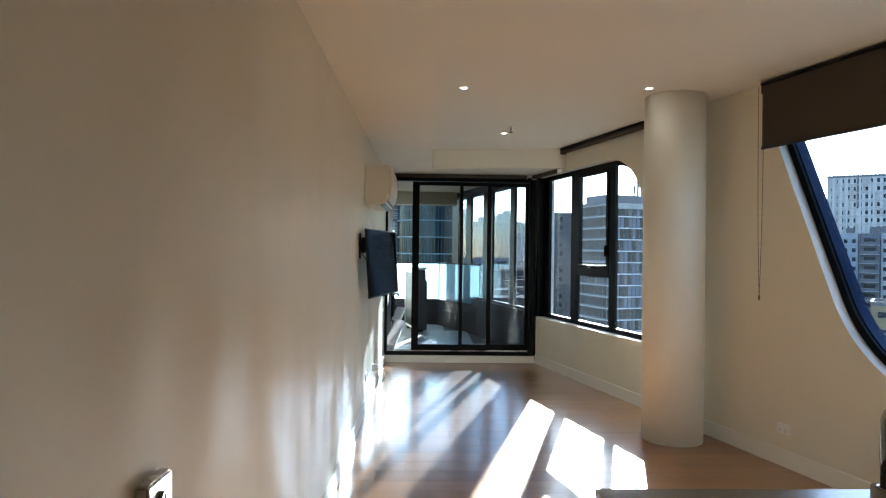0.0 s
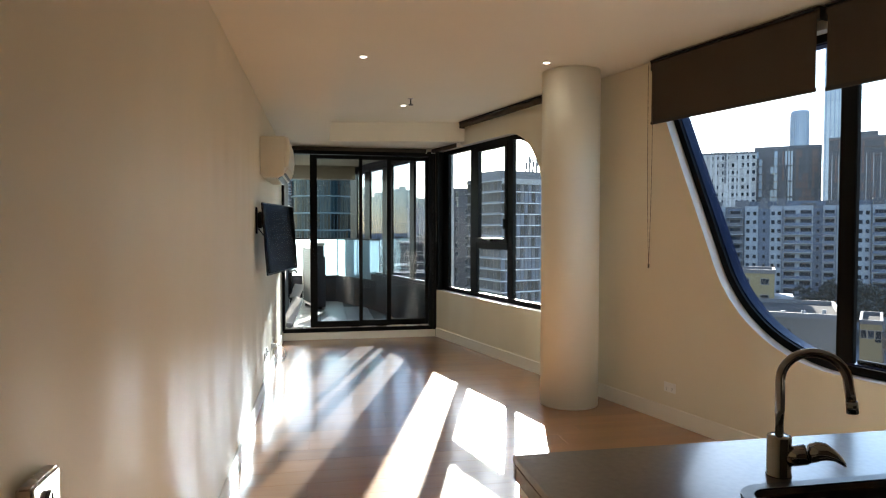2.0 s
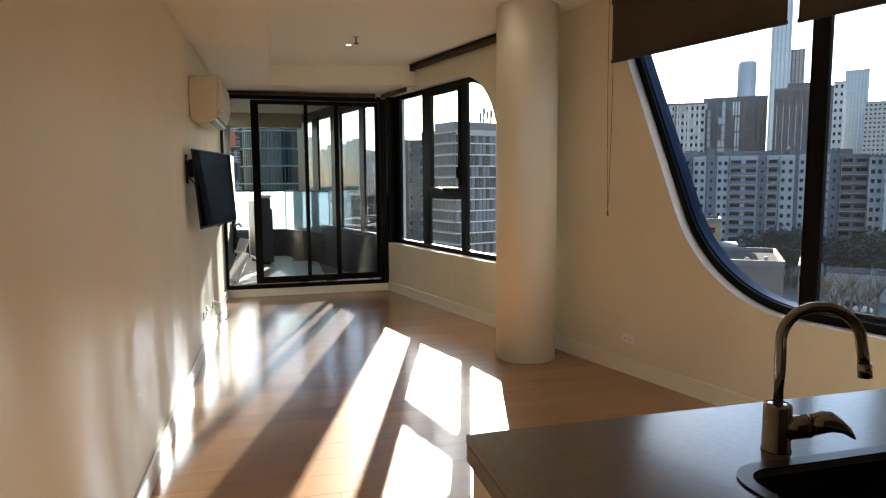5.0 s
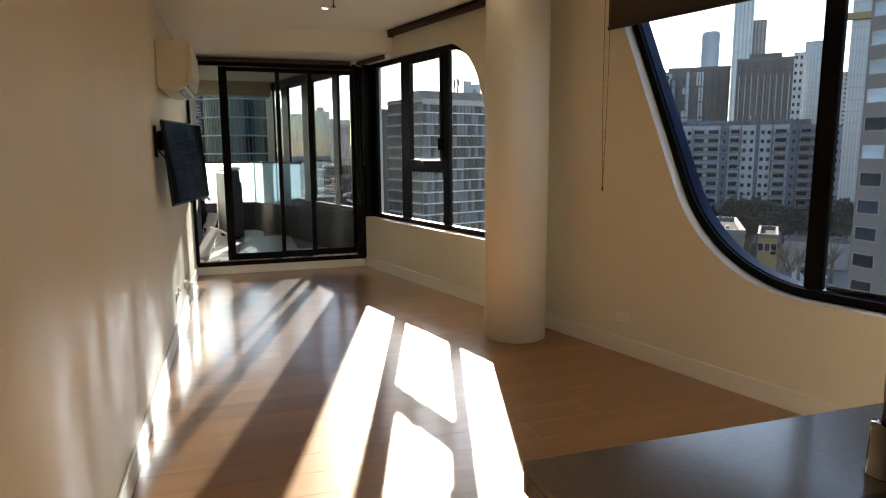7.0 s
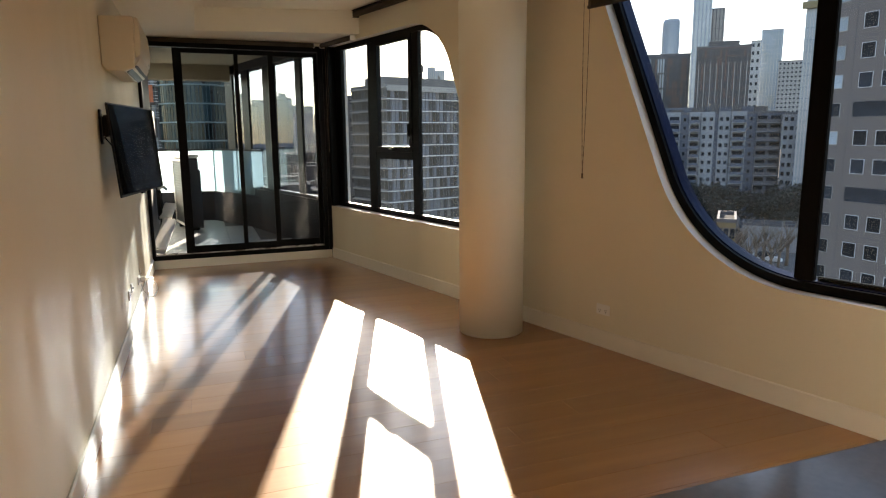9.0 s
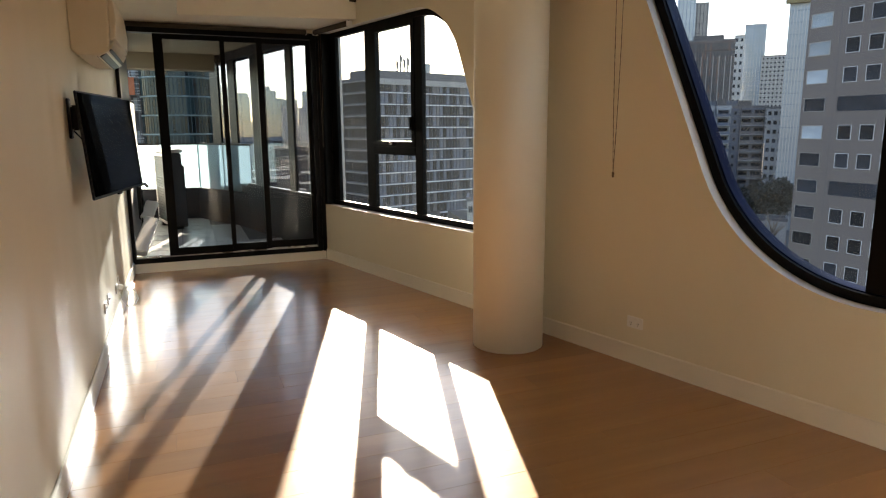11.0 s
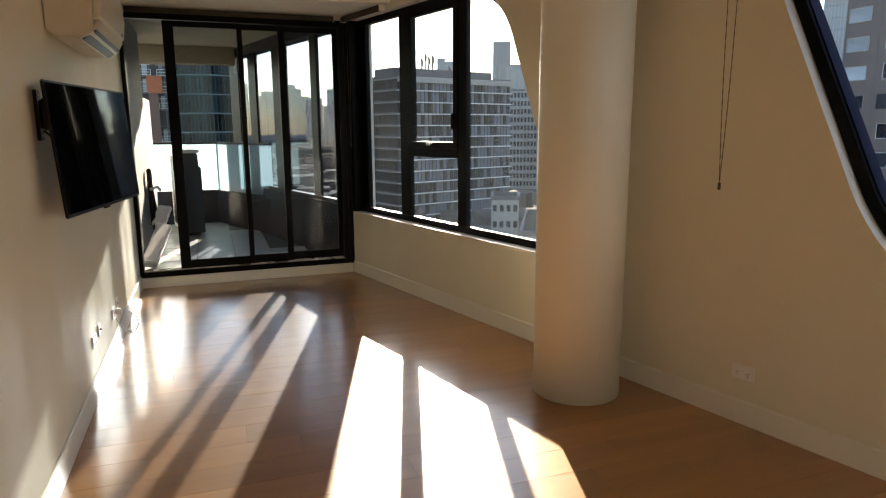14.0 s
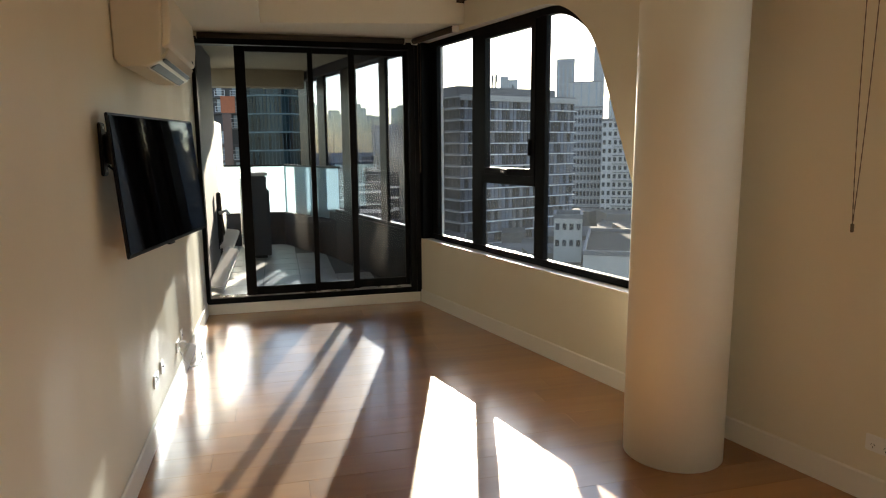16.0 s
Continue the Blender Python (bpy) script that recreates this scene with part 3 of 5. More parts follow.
def split_ac():
    a = thing("air_conditioner", "cream wall-mounted split air conditioner with open louvre", "air conditioner", Matrix.Translation((0.002, 6.11, 1.876)))
    prof = [(0.0, 0.345), (0.0, 0.03), (0.03, 0.0), (0.14, 0.0), (0.195, 0.025), (0.20, 0.09), (0.215, 0.335), (0.20, 0.35)]
    # profile of (depth, height), drawn along y
    m = Matrix(((0, 1, 0, 0), (1, 0, 0, 0), (0, 0, 1, 0), (0, 0, 0, 1)))
    body = part("body", extrude_profile(prof, 0.0, 0.95), M_PLASTIC, a, at=m)
    bv = body.modifiers.new("round", "BEVEL")
    bv.width, bv.segments = 0.012, 3
    front = [(0.202, 0.085), (0.234, 0.10), (0.246, 0.2), (0.234, 0.338), (0.216, 0.345), (0.206, 0.2)]
    fp = part("front_panel", extrude_profile(front, 0.004, 0.946), M_PLASTIC, a, "curved cream front panel", at=m)
    bv = fp.modifiers.new("round", "BEVEL")
    bv.width, bv.segments = 0.008, 3
    part("louvre", extrude_profile([(0.135, -0.006), (0.207, 0.045), (0.228, 0.082), (0.220, 0.085), (0.197, 0.052), (0.13, 0.0)], 0.03, 0.92), M_PLASTIC, a, "pale air outlet louvre", at=m)
    part("outlet", extrude_profile([(0.128, -0.002), (0.15, -0.003), (0.21, 0.04), (0.20, 0.04)], 0.04, 0.91), M_DARKPL, a, at=m)
    part("badge", box(0.2335, 0.2375, 0.78, 0.87, 0.112, 0.124), M_STEEL, a)


split_ac()


def television():
    near, far = Vector((0.062, 5.63)), Vector((0.245, 6.585))
    d = far - near
    m = Matrix.Translation((near.x + 0.04, near.y - 0.01, 1.088)) @ Matrix.Rotation(math.atan2(d.y, d.x), 4, "Z") @ Matrix.Rotation(radians(-4.0), 4, "X")
    t = thing("television", "black flat screen television on a swivelling wall mount", "television", m)
    w, h = d.length + 0.015, 0.566
    part("casing", box(0.0, w, 0.0, 0.012, 0.0, h, 0.004), M_DARKPL, t)
    part("screen", box(0.010, w - 0.010, -0.003, -0.0005, 0.016, h - 0.010), M_SCREEN, t, "glossy black screen")
    part("back_bulge", box(0.14, 0.84, 0.012, 0.05, 0.05, 0.42, 0.012), M_DARKPL, t)
    part("chin_sensor", box(w / 2 - 0.03, w / 2 + 0.03, 0.004, 0.02, -0.010, 0.001, 0.003), M_DARKPL, t)
    k = thing("wall_mount", "black metal swivel bracket screwed to the wall", "bracket", Matrix.Translation((0, 0.13, 0.008)))
    part("wall_plate", box(0.001, 0.014, 5.60, 5.67, 1.40, 1.61, 0.004), M_DARKPL, k)
    part("knuckle", box(0.0145, 0.052, 5.625, 5.70, 1.445, 1.575, 0.008), M_DARKPL, k)
    part("hinge", cyl((0.03, 5.635, 1.45), (0.03, 5.635, 1.56), 0.017), M_DARKPL, k)
    part("arm", tube([(0.03, 5.635, 1.50), (0.07, 5.75, 1.50), (0.10, 5.86, 1.49)], 0.02), M_DARKPL, k)
    part("arm", tube([(0.10, 5.86, 1.50), (0.08, 5.98, 1.47), (0.12, 6.06, 1.44)], 0.018), M_DARKPL, k)
    part("cable", tube([(0.02, 5.65, 1.44), (0.05, 5.72, 1.39), (0.07, 5.82, 1.38), (0.10, 5.95, 1.40)], 0.005), M_DARKPL, k)
    for z in (1.42, 1.59):
        part("screw", cyl((0.014, 5.635, z), (0.017, 5.635, z), 0.006, seg=10), M_STEEL, k)


television()


def outlet(label, m, sockets=2):
    """Power point: plate in the x-z plane, facing -y."""
    o = thing("power_outlet", label, "power outlet", m, group="power outlets")
    part("plate", box(-0.058, 0.058, -0.010, -0.001, -0.036, 0.036, 0.003), M_WHITE, o)
    for sx in ((-0.026, 0.026) if sockets == 2 else (0.0,)):
        part("socket_face", cyl((sx, -0.0105, -0.007), (sx, -0.0118, -0.007), 0.0165, seg=20), M_WHITE, o)
        for dx, dz, a in ((-0.006, 0.004, 35), (0.006, 0.004, -35), (0.0, -0.009, 0)):
            part("pin_slot", box(-0.0012, 0.0012, -0.0126, -0.0119, -0.004, 0.004), M_HOLE_SHADE, o, at=pose(sx + dx, 0, -0.007 + dz, 0, a, 0))
        part("switch", box(sx - 0.008, sx + 0.008, -0.0155, -0.010, 0.018, 0.028, 0.002), M_WHITE, o)
    return o


outlet("white double power outlet low on the window wall", WALLM @ Matrix.Translation((4.22, 0, 0.268)))
LEFTM = Matrix.Rotation(math.pi / 2, 4, "Z")     # plates that face +x
outlet("white double power outlet low on the plaster wall", Matrix.Translation((0, 6.45, 0.31)) @ LEFTM)
outlet("white double power outlet with a plugged-in cable", Matrix.Translation((0, 7.22, 0.26)) @ LEFTM)
dp = thing("data_outlet", "small white aerial socket plate on the wall", "wall socket", Matrix.Translation((0, 6.63, 0.32)) @ LEFTM)
part("plate", box(-0.036, 0.036, -0.010, -0.001, -0.036, 0.036, 0.003), M_WHITE, dp)
part("jack", cyl((0, -0.010, 0), (0, -0.020, 0), 0.006, seg=12), M_STEEL, dp)
dp2 = thing("data_outlet", "small white data socket plate on the wall", "wall socket", Matrix.Translation((0, 7.40, 0.28)) @ LEFTM)
part("plate", box(-0.036, 0.036, -0.010, -0.001, -0.036, 0.036, 0.003), M_WHITE, dp2)
part("jack", box(-0.008, 0.008, -0.012, -0.009, -0.006, 0.006), M_HOLE_SHADE, dp2)
cb = thing("power_cable", "white power cable looping from a plug in the wall outlet", "cable", Matrix.Translation((0, 0.16, -0.02)))
part("plug", box(0.012, 0.05, 7.07, 7.105, 0.26, 0.30, 0.006), M_WHITE, cb)
part("cord", tube([(0.05, 7.088, 0.28), (0.09, 7.10, 0.275), (0.13, 7.13, 0.23), (0.14, 7.15, 0.16), (0.11, 7.14, 0.11), (0.07, 7.10, 0.12), (0.04, 7.04, 0.19), (0.025, 7.02, 0.25)], 0.004), M_WHITE, cb)

sw = thing("wall_control", "brushed metal wall plate with a key switch beside the bench", "switch", Matrix.Translation((0, 1.755, 0.962)) @ LEFTM)
part("plate", box(-0.058, 0.058, -0.030, -0.001, -0.060, 0.060, 0.005), M_STEEL, sw)
part("barrel", cyl((0.0, -0.030, 0.02), (0.0, -0.038, 0.02), 0.013), M_CHROME, sw)
part("key_slot", box(-0.0015, 0.0015, -0.0392, -0.0381, 0.012, 0.028), M_HOLE_SHADE, sw)
part("rocker", box(-0.03, 0.03, -0.034, -0.030, -0.045, -0.01, 0.002), M_DARKPL, sw)

# ---------------------------------------------------------------- ceiling fittings


def downlight(x, y):
    d = thing("downlight", "small round recessed ceiling downlight, switched on", "downlight", Matrix.Translation((x, y, CEIL)), group="downlights")
    part("ring", add_lathe(bmesh.new(), [(0.021, -0.002), (0.031, -0.006), (0.035, -0.004), (0.036, -0.0005), (0.021, -0.0005)]), M_WHITE, d)
    part("lamp", cyl((0, 0, -0.0008), (0, 0, -0.004), 0.0205), M_LAMP, d, "glowing warm white lamp")
    ld = bpy.data.lights.new("downlight_beam", "SPOT")
    ld.energy, ld.color, ld.spot_size, ld.spot_blend, ld.shadow_soft_size = DOWN, (1.0, 0.84, 0.62), radians(115), 0.8, 0.03
    lo = new("beam", ld)
    lo.parent = d
    lo.location = (0, 0, -0.012)


for x, y in DOWNLIGHTS:
    downlight(x, y)


def sprinkler(x, y):
    s = thing("fire_sprinkler", "small metal fire sprinkler under the ceiling", "sprinkler", Matrix.Translation((x, y, CEIL)))
    part("rose", add_lathe(bmesh.new(), [(0.030, -0.0005), (0.030, -0.004), (0.012, -0.009)]), M_STEEL, s)
    part("stem", cyl((0, 0, -0.008), (0, 0, -0.06), 0.006, seg=12), M_DARKPL, s)
    part("deflector", cyl((0, 0, -0.060), (0, 0, -0.065), 0.024, seg=16), M_DARKPL, s)


sprinkler(1.375, 6.88)
sprinkler(1.45, 3.30)

# ---------------------------------------------------------------- kitchen bench
BX0, BX1, BY0, BY1, BZ = 0.972, 3.55, 1.04, 2.038, 0.90


def kitchen_bench():
    sx0, sx1, sy0, sy1 = 1.378, 1.838, 1.32, 1.742
    top = thing("benchtop", "polished grey stone benchtop with a sink cut-out", "benchtop")
    bm = bmesh.new()
    o = [Vector(p) for p in ((BX0, BY0), (BX1, BY0), (BX1, BY1), (BX0, BY1))]
    hole = outline([(sx0, sy0), (sx1, sy0), (sx1, sy1), (sx0, sy1)], [0.06] * 4, 0.0, 6)
    bm = bmesh.new()
    edges = []
    for loop in (o, hole):
        vs = [bm.verts.new((p.x, p.y, BZ)) for p in loop]
        edges += [bm.edges.new((vs[i], vs[(i + 1) % len(vs)])) for i in range(len(vs))]
    bmesh.ops.triangle_fill(bm, use_beauty=True, use_dissolve=False, edges=edges)
    r = bmesh.ops.extrude_face_region(bm, geom=list(bm.faces))
    bmesh.ops.translate(bm, vec=(0, 0, -0.02), verts=[v for v in r["geom"] if isinstance(v, bmesh.types.BMVert)])
    sl = part("slab", bm, M_STONE, top)
    bv = sl.modifiers.new("edge", "BEVEL")
    bv.width, bv.segments, bv.limit_method = 0.003, 2, "ANGLE"
    part("front_apron", box(BX0 + 0.001, BX1 - 0.001, BY1 - 0.021, BY1 - 0.001, BZ - 0.06, BZ - 0.0205, 0.002), M_STONE, top, "mitred stone edge strip")
    part("end_apron", box(BX0 + 0.001, BX0 + 0.021, BY0 + 0.022, BY1 - 0.022, BZ - 0.06, BZ - 0.0205, 0.002), M_STONE, top, "mitred stone edge strip")
    part("end_apron", box(BX1 - 0.021, BX1 - 0.001, BY0 + 0.022, BY1 - 0.022, BZ - 0.06, BZ - 0.0205, 0.002), M_STONE, top, "mitred stone edge strip")
    part("kitchen_apron", box(BX0 + 0.001, BX1 - 0.001, BY0 + 0.001, BY0 + 0.021, BZ - 0.06, BZ - 0.0205, 0.002), M_STONE, top, "mitred stone edge strip")
    cab = thing("kitchen_island", "white kitchen island cabinet under the stone benchtop", "cabinet")
    part("end_panel", box(BX0 + 0.012, BX0 + 0.030, BY0 + 0.02, BY1 - 0.012, 0.007, BZ - 0.061, 0.001), M_CABINET, cab)
    part("back_panel", box(BX0 + 0.031, BX1 - 0.02, BY1 - 0.032, BY1 - 0.012, 0.007, BZ - 0.061, 0.001), M_CABINET, cab)
    part("carcass", box(BX0 + 0.031, BX1 - 0.02, BY0 + 0.06, BY1 - 0.034, 0.007, 0.60), M_CABINET, cab)
    for k in range(4):
        x = BX0 + 0.034 + k * 0.625
        dr = part("cabinet_door", box(x, x + 0.619, BY0 + 0.02, BY0 + 0.038, 0.10, BZ - 0.064, 0.002), M_CABINET, cab)
        part("handle", box(x + 0.04, x + 0.2, BY0 + 0.006, BY0 + 0.0195, 0.78, 0.79, 0.002), M_STEEL, dr)
    sink = thing("sink", "dark undermount sink set in the stone benchtop", "sink")
    rim = outline([(sx0, sy0), (sx1, sy0), (sx1, sy1), (sx0, sy1)], [0.06] * 4, -0.012, 6)
    inn = outline([(sx0, sy0), (sx1, sy0), (sx1, sy1), (sx0, sy1)], [0.06] * 4, 0.006, 6)
    bm = bmesh.new()
    lv = [[bm.verts.new((p.x, p.y, z)) for p in ps] for ps, z in ((rim, BZ - 0.0605), (inn, BZ - 0.0605), (inn, BZ - 0.24))]
    for a, b in zip(lv, lv[1:]):
        for i in range(len(a)):
            bm.faces.new((a[i], a[(i + 1) % len(a)], b[(i + 1) % len(a)], b[i]))
    bm.faces.new(lv[2])
    part("bowl", bm, M_SINK, sink).modifiers.new("wall", "SOLIDIFY").thickness = 0.003
    part("waste", cyl((1.6, 1.52, BZ - 0.2395), (1.6, 1.52, BZ - 0.234), 0.04), M_STEEL, sink)
    part("gasket", add_ring_flat(sx0, sx1, sy0, sy1), M_SINK, sink)


def add_ring_flat(x0, x1, y0, y1):
    o, i = outline([(x0, y0), (x1, y0), (x1, y1), (x0, y1)], [0.06] * 4, -0.014, 6), outline([(x0, y0), (x1, y0), (x1, y1), (x0, y1)], [0.06] * 4, 0.012, 6)
    bm = bmesh.new()
    V = [[bm.verts.new((p.x, p.y, z)) for p in ps] for ps in (o, i) for z in (BZ + 0.0008, BZ + 0.004)]
    for a, b in ((0, 2), (1, 3), (0, 1), (2, 3)):
        for k in range(len(o)):
            j = (k + 1) % len(o)
            bm.faces.new((V[a][k], V[a][j], V[b][j], V[b][k]))
    return bm


kitchen_bench()


def tap():
    """Gooseneck mixer with a side lever."""
    t = thing("kitchen_tap", "chrome gooseneck mixer tap beside the sink", "tap", Matrix.Translation((TAP[0], TAP[1], BZ + 0.001)) @ Matrix.Rotation(radians(TAP[2]), 4, "Z") @ Matrix.Scale(0.83, 4))
    part("base", add_lathe(bmesh.new(), [(0.033, 0.0), (0.033, 0.003), (0.031, 0.005), (0.031, 0.106), (0.029, 0.110), (0.014, 0.111)]), M_CHROME, t)
    pts = [(0, 0, 0.10), (0, 0, 0.18), (0, 0, 0.262)]
    R = 0.080
    pts += [(R - R * math.cos(a), 0, 0.262 + R * math.sin(a)) for a in [radians(k) for k in range(12, 181, 12)]]
    pts += [(2 * R + 0.004, 0, 0.24), (2 * R + 0.008, 0, 0.215)]
    part("spout", tube(pts, 0.0125, 18), M_CHROME, t)
    part("aerator", cyl((2 * R + 0.008, 0, 0.220), (2 * R + 0.011, 0, 0.188), 0.0145, seg=18), M_CHROME, t)
    part("valve_body", add_cyl(add_cyl(bmesh.new(), (0.012, 0, 0.052), (0.066, -0.004, 0.066), 0.027, seg=24), (0.0665, -0.004, 0.0661), (0.0685, -0.004, 0.0666), 0.0245, seg=24), M_CHROME, t)
    bm = bmesh.new()
    rings = []
    for x, z, hw, up, dn in ((0.069, 0.068, 0.024, 0.026, 0.026), (0.090, 0.074, 0.025, 0.030, 0.024), (0.110, 0.076, 0.024, 0.027, 0.018), (0.132, 0.070, 0.021, 0.017, 0.013), (0.150, 0.058, 0.015, 0.010, 0.010), (0.158, 0.050, 0.007, 0.004, 0.006)):
        rings.append([bm.verts.new((x, -0.004 + hw * math.cos(a) * (1 if abs(math.cos(a)) < 0.8 else 0.96), z + (up if math.sin(a) > 0 else dn) * math.sin(a))) for a in [2 * math.pi * k / 20 for k in range(20)]])
    for a, b in zip(rings, rings[1:]):
        for k in range(20):
            bm.faces.new((a[k], a[(k + 1) % 20], b[(k + 1) % 20], b[k])).smooth = True
    bm.faces.new(rings[0][::-1])
    bm.faces.new(rings[-1])
    part("lever", bm, M_CHROME, t)


tap()

# ---------------------------------------------------------------- the city outside
GROUND = -32.0
VIEW = Vector((0.6, 1.5, 1.47))
M_GROUND = mat("asphalt_and_roofs", (0.10, 0.10, 0.105), 0.9, var=0.35, scale=0.05, bump_scale=2, spec=0.1)
M_ROAD = mat("asphalt", (0.055, 0.055, 0.058), 0.8, var=0.15, scale=0.4)
M_PAVE = mat("concrete_pavement", (0.26, 0.25, 0.24), 0.8, var=0.12, scale=0.6)
M_CONC = mat("pale_concrete", (0.25, 0.245, 0.245), 0.8, var=0.1, scale=0.25, bump=0.1)
M_BEIGE = mat("mauve_concrete_panels", (0.115, 0.096, 0.095), 0.75, var=0.08, scale=0.2, bump=0.1)
M_WHITEB = mat("white_render", (0.33, 0.33, 0.335), 0.75, var=0.06, scale=0.2)
M_GREYB = mat("slate_grey_render", (0.078, 0.078, 0.090), 0.7, var=0.12, scale=0.2)
M_BROWN = mat("rust_brown_cladding", (0.11, 0.065, 0.055), 0.6, var=0.25, scale=0.15)
M_SLATE = mat("slate_blue_cladding", (0.062, 0.078, 0.115), 0.55, var=0.2, scale=0.3)
M_PALEB = mat("pale_grey_render", (0.205, 0.22, 0.245), 0.75, var=0.1, scale=0.25)
M_CHAR = mat("charcoal_cladding", (0.046, 0.045, 0.053), 0.5, var=0.15, scale=0.15)
M_BLUEG = mat("blue_curtain_glass", (0.16, 0.20, 0.26), 0.18, var=0.18, scale=0.12, rvar=0.08)
# paled and blued so distance haze sits in the glass colour
M_PALEG = mat("haze_pale_curtain_glass", (0.27, 0.30, 0.34), 0.2, var=0.1, scale=0.05)
M_ROOF = mat("weathered_roof_membrane", (0.050, 0.048, 0.048), 0.95, var=0.3, scale=0.3, spec=0.05)
M_LOW = mat("mixed_low_roofs", (0.085, 0.080, 0.080), 0.95, var=0.4, scale=0.04, spec=0.05)
# pane colour lightened to blue in place of a reflected sky
M_WINSKY = mat("painted_sky_window_glass", (0.24, 0.29, 0.35), 0.2, var=0.25, scale=0.5, rand=0.3)
M_SPAN = mat("pale_teal_spandrel", (0.17, 0.22, 0.215), 0.5, var=0.25, scale=0.6)
M_MULL = mat("pale_teal_mullions", (0.05, 0.075, 0.075), 0.5, var=0.2, scale=0.5)
M_TEAL = mat("teal_curtain_glass", (0.010, 0.022, 0.024), 0.2, var=0.45, scale=0.8, rand=0.9, spec=0.3)
M_WIN = mat("dark_window_glass", (0.016, 0.020, 0.029), 0.25, var=0.4, scale=0.5, rand=0.6, spec=0.03)
# grey tower colours washed towards the sky; air haze is put into them
M_HAZE = mat("pale_haze_tower", (0.22, 0.225, 0.24), 0.7, var=0.05, scale=0.03)
M_HAZE_GREY = mat("grey_haze_tower", (0.15, 0.15, 0.165), 0.7, var=0.08, scale=0.04)
M_SLABW = mat("white_slab_edge", (0.50, 0.52, 0.56), 0.7, var=0.08, scale=0.3)
M_CREAM = mat("cream_render", (0.19, 0.155, 0.09), 0.85, var=0.06, scale=0.3, spec=0.1)
M_ORANGE = mat("orange_hoarding", (0.30, 0.085, 0.035), 0.6, var=0.15)
M_LEAF = mat("dark_foliage", (0.026, 0.027, 0.023), 0.8, var=0.4, scale=0.6, rand=0.25)
M_TWIG = mat("bare_twigs", (0.17, 0.13, 0.10), 0.9, var=0.2)
M_CARW = mat("white_car_paint", (0.7, 0.7, 0.7), 0.25)
M_CARD = mat("dark_car_paint", (0.03, 0.03, 0.035), 0.25)

big = box(-3000, 3000, -3000, 3000, GROUND - 1, GROUND)
structure("ground", big, M_GROUND, label="flat city ground reaching to the horizon", category="ground")


def spot(az, D, z=0.0, yaw=0.0):
    a = radians(az)
    return Matrix.Translation((VIEW.x + D * math.sin(a), VIEW.y + D * math.cos(a), z)) @ Matrix.Rotation(-a + radians(yaw), 4, "Z")


def mesh_piece(name, material, *dims):
    return mesh_of(name, box(*dims), material)


def window_mesh(w, h, frame=0.07, proud=0.06, fm=None):
    """One window: a frame standing proud with its pane set back in it; centre at the origin, facing -y."""
    bm = bmesh.new()
    o = [Vector(p) for p in ((-w / 2, -h / 2), (w / 2, -h / 2), (w / 2, h / 2), (-w / 2, h / 2))]
    i = [Vector((p.x - math.copysign(frame, p.x), p.y - math.copysign(frame, p.y))) for p in o]
    add_ring(bm, o, i, -proud, 0.0, 1)
    add_box(bm, i[0].x, i[1].x, -0.02, -0.005, i[0].y, i[2].y, 0)
    return mesh_of("window", bm, [M_WIN, fm or M_CONC])


